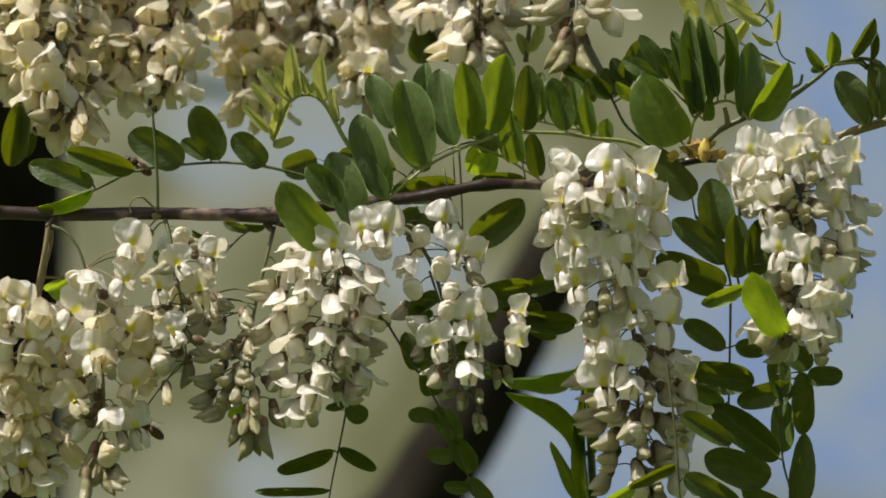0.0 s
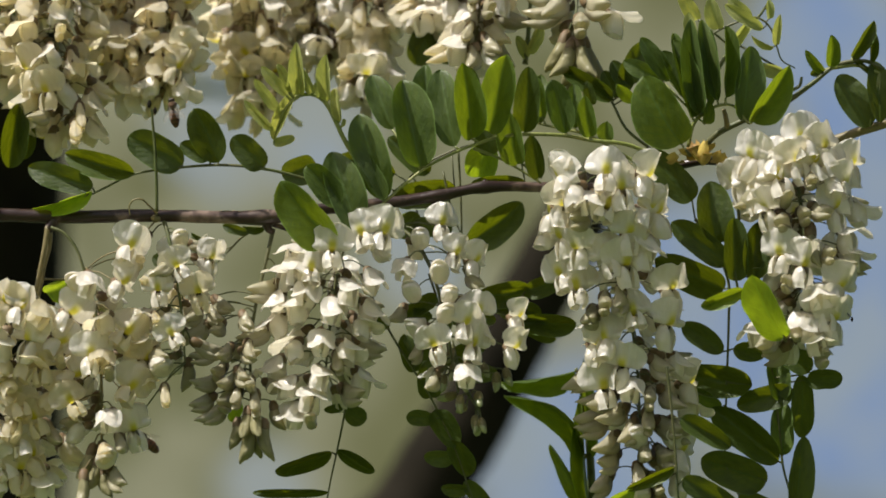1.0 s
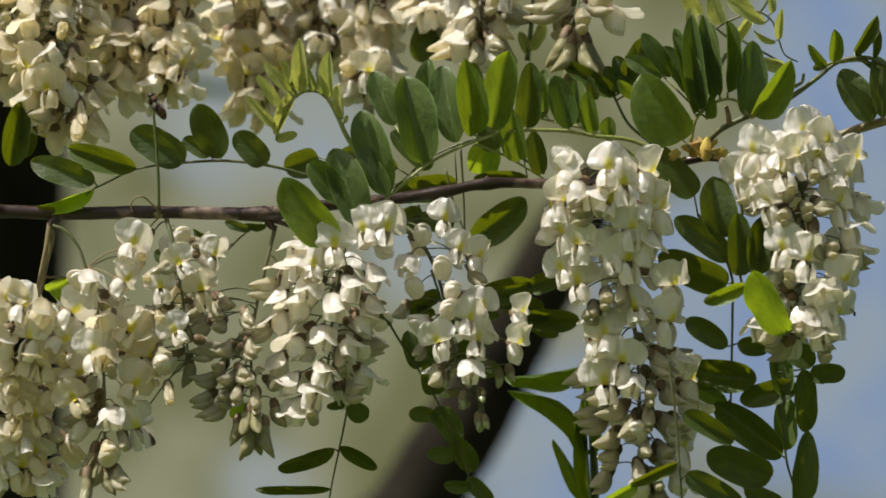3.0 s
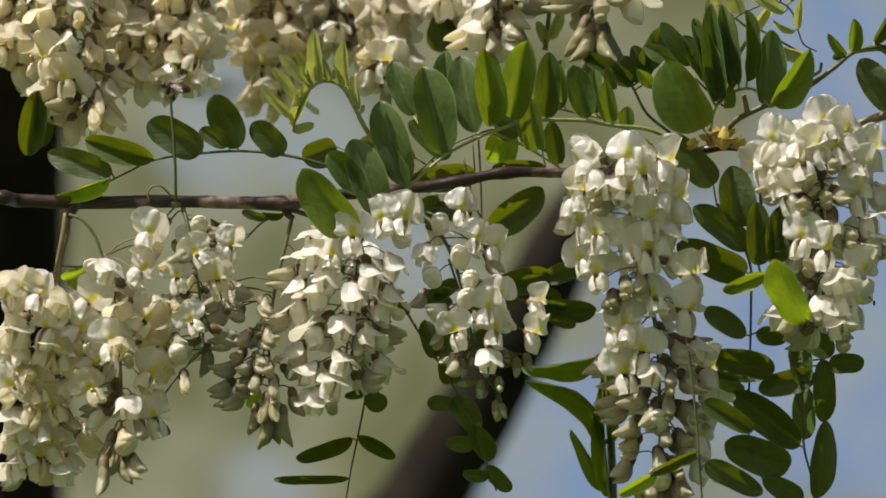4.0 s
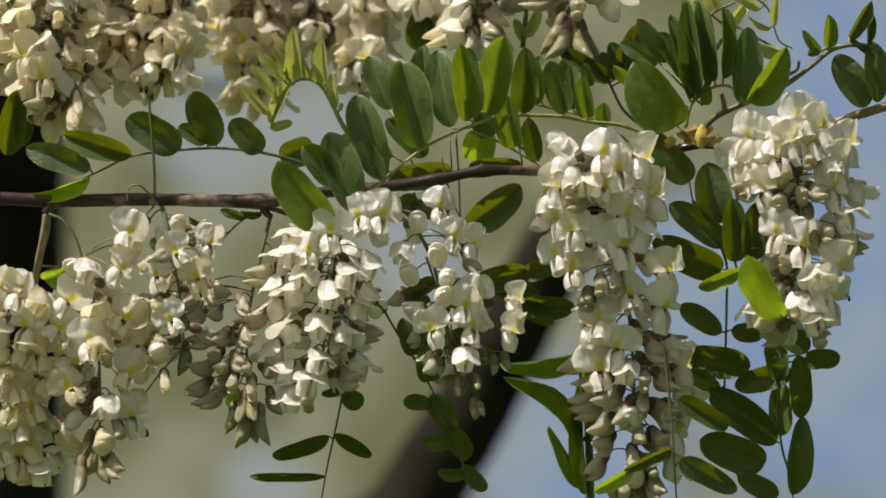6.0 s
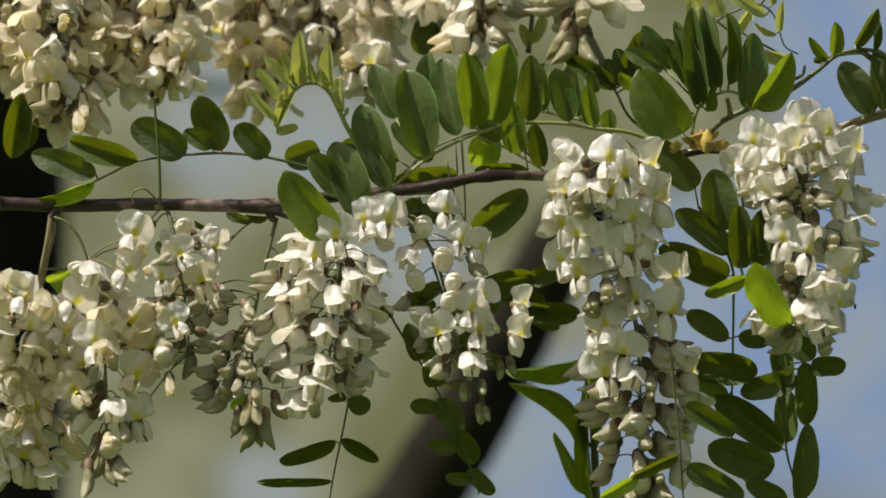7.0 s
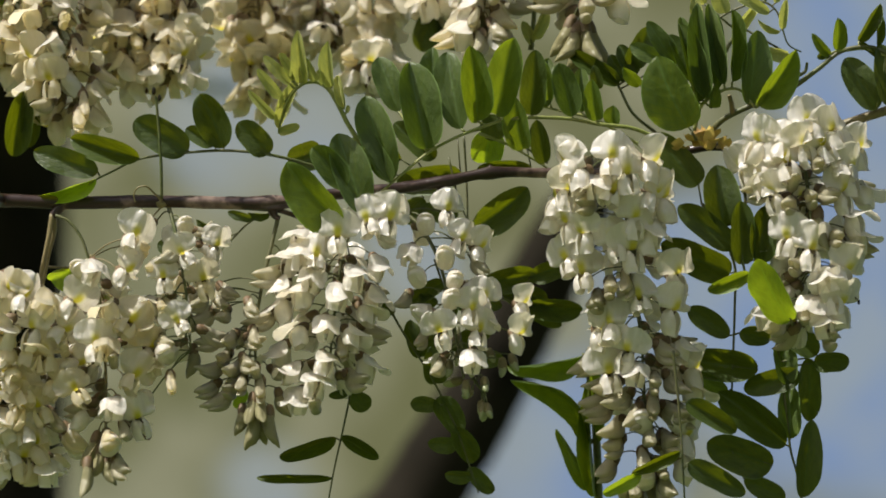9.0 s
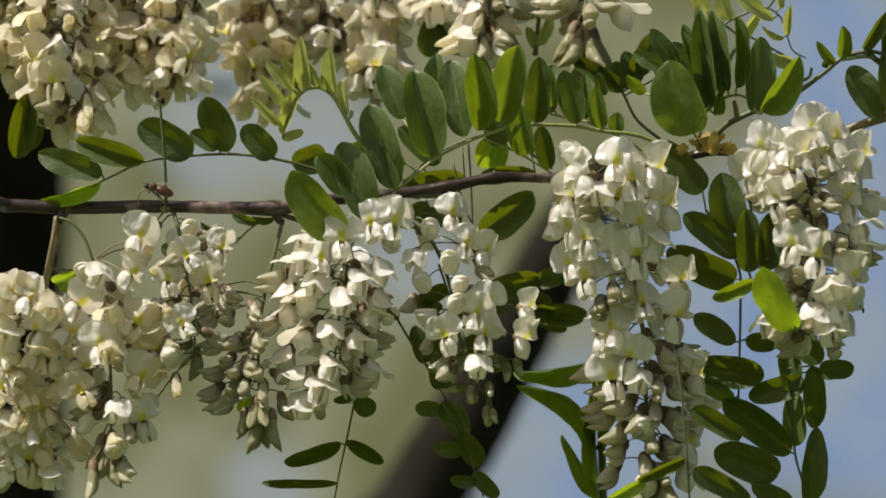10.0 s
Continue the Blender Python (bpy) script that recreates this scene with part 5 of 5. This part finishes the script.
# ---------------------------------------------------------------- what moves
# the wind's sway: seconds, mm right, mm up, and how much both grow towards the right
SWAY = (
    (0, 0.0, -0.0, 0.0, -0.0),
    (0.5, 2.7, -0.4, 1.4, -0.5),
    (1, -0.3, -1.3, 1.0, -2.1),
    (1.5, -5.6, -2.3, -1.4, -1.1),
    (2, -4.2, -0.6, 0.8, 1.9),
    (3.5, 5.8, 2.3, 3.4, 1.0),
    (4, 10.4, 6.4, 6.1, 2.2),
    (4.5, 3.0, 7.0, 4.9, 3.7),
    (5, -4.7, 5.9, 2.9, 7.1),
    (6.5, 0.5, 8.1, -0.2, 6.5),
    (7, 1.4, 4.8, 1.1, 1.3),
    (7.5, -0.6, 1.6, -0.7, -2.8),
    (8, 1.4, 4.0, 1.4, -0.8),
    (8.5, 2.7, 5.6, 2.8, 1.3),
    (9, 2.7, 6.4, 3.8, 4.0),
    (9.5, 5.5, 5.7, 4.8, 1.1),
    (10, 5.0, 3.6, 4.2, -3.2),
)


def swayed(x, share=1.0):
    """The shift of a thing that hangs x mm right of the middle, time by time."""
    out = []
    for t, sx, sz, gx, gz in SWAY:
        k = x / 300.0
        out.append((t, (Vector((1, 0, 0)) * (sx + gx * k * 0.3) + UP * (sz + gz * k * 0.3)) * (MM * share)))
    return out


def mm_right(ob):
    p = ob.location - EYE
    return p.x / p.dot(AHEAD) * REACH * 1000


def blown(ob, share=1.0, swing=0.0, x=None, own=()):
    """Sway a thing about its foot; own: degrees of its own turn at the times of SWAY."""
    home = ob.location.copy()
    rows = []
    for i, (t, shift) in enumerate(swayed(mm_right(ob) if x is None else x, share)):
        turn = own[i] if own else swing * math.sin(1.7 * t + home.x * 40)- swing * math.sin(home.x * 40)
        rows.append((t, Matrix.Translation(home + shift) @ Matrix.Rotation(radians(turn), 4, AHEAD)))
    walk(ob, rows)


def winged(ob, rows):
    """rows: seconds, mm right, mm up, mm behind, and the heading: degrees in the plane of view (0 to the right, 90 up), turn from it."""
    made = []
    for t, x, z, d, head, turn in rows:
        p = at(x, z, d)
        base = TILT.to_4x4() @ Matrix.Rotation(radians(-head), 4, "Y") @ Matrix.Rotation(radians(turn), 4, "X")
        made.append((t, Matrix.Translation(p) @ base))
    walk(ob, made)


CURL_TURN = (0, 2, 3, 3, 2, 4, 2, 3.5, 3, 2.5, 3, 4, 3, 1, 1, 0, 0)
BROAD_TURN = (0, 3, 2, -4, -1, -2, 2, -2, -5, -2, -4, -1, -4, 6, 7, 8, 12)


def motions():
    blown(BRANCH, x=-20)
    blown(UPPER, x=-100)
    walk(LIMB, [(t, Matrix.Translation(shift)) for t, shift in swayed(0, 0.4)])
    for ob in STALKS + CLUSTERS:
        blown(ob, swing=0.35)
    for key, ob in LEAVES.items():
        blown(ob, swing=0.5, own={"curl": CURL_TURN, "broad": BROAD_TURN}.get(key, ()))
    winged(CRAWLER, (
        (0, -162.6, 45.3, 10, 150, 170), (0.1, -158.4, 45.3, 0, 140, 160), (0.2, -138.6, 63.6, -10, 120, 150), (0.4, -133.2, 70.2, -10, 110, 140), (0.6, -138, 72.3, -8, 115, 120), (0.8, -136.8, 75.3, -4, 120, 100), (1.0, -143.4, 74.1, 0, 100, 90),
        (1.4, -147.3, 75.3, 0, 95, 90), (1.8, -150, 74.7, 0, 95, 90), (2.2, -153, 78.3, 0, 120, 95), (2.8, -152.4, 77.7, 0, 125, 100), (3.3, -152.4, 77.1, 0, 115, 100), (3.5, -148.2, 77.1, 0, 120, 100), (3.7, -139.8, 84.9, 4, 150, 110),
        (3.9, -142.2, 86.7, 10, 170, 120), (4.5, -150.3, 90.6, 30, 170, 140), (5.0, -164.4, 87.3, 106, 160, 150), (5.8, -166.8, 88.8, 106, 150, 150), (6.5, -167.4, 89.7, 106, 150, 150), (7.5, -164.4, 88.5, 106, 150, 150), (8.5, -163.8, 89.1, 106, 150, 150),
        (9.0, -164.4, 88.5, 106, 150, 150), (9.5, -163.2, 88.5, 100, 160, 160), (9.6, -151.2, 73.2, -4, 150, 175), (9.7, -156.6, 50.7, -10, 140, 180), (9.8, -150.9, 42.9, -12, 142, 180), (9.9, -150, 32.7, -12, 160, 180), (10, -152.4, 32.4, -12, 165, 180)))
    winged(FEEDER, (
        (0, -156.3, -94.8, -16, 150, 165), (0.4, -157.5, -101.1, -16, 140, 165), (0.8, -156.9, -101.1, -16, 140, 165), (1.2, -160.8, -101.1, -16, 145, 165), (1.6, -162.9, -100.2, -16, 145, 165), (2.0, -162.3, -100.2, -16, 145, 165), (3.4, -157.5, -94.8, -8, 145, 165),
        (4.0, -152.4, -91.8, -8, 145, 165), (4.5, -159.6, -92.4, -8, 145, 165), (5.0, -167.4, -93.9, -8, 145, 165), (6.5, -162.6, -92.4, -8, 145, 165), (7.2, -163.5, -95.4, -8, 140, 165), (8.0, -163.2, -94.8, -8, 140, 165), (8.7, -162.6, -93.9, -8, 140, 165),
        (9.3, -162, -93.9, -8, 140, 165), (10, -161.4, -94.8, -8, 140, 165)))


motions()
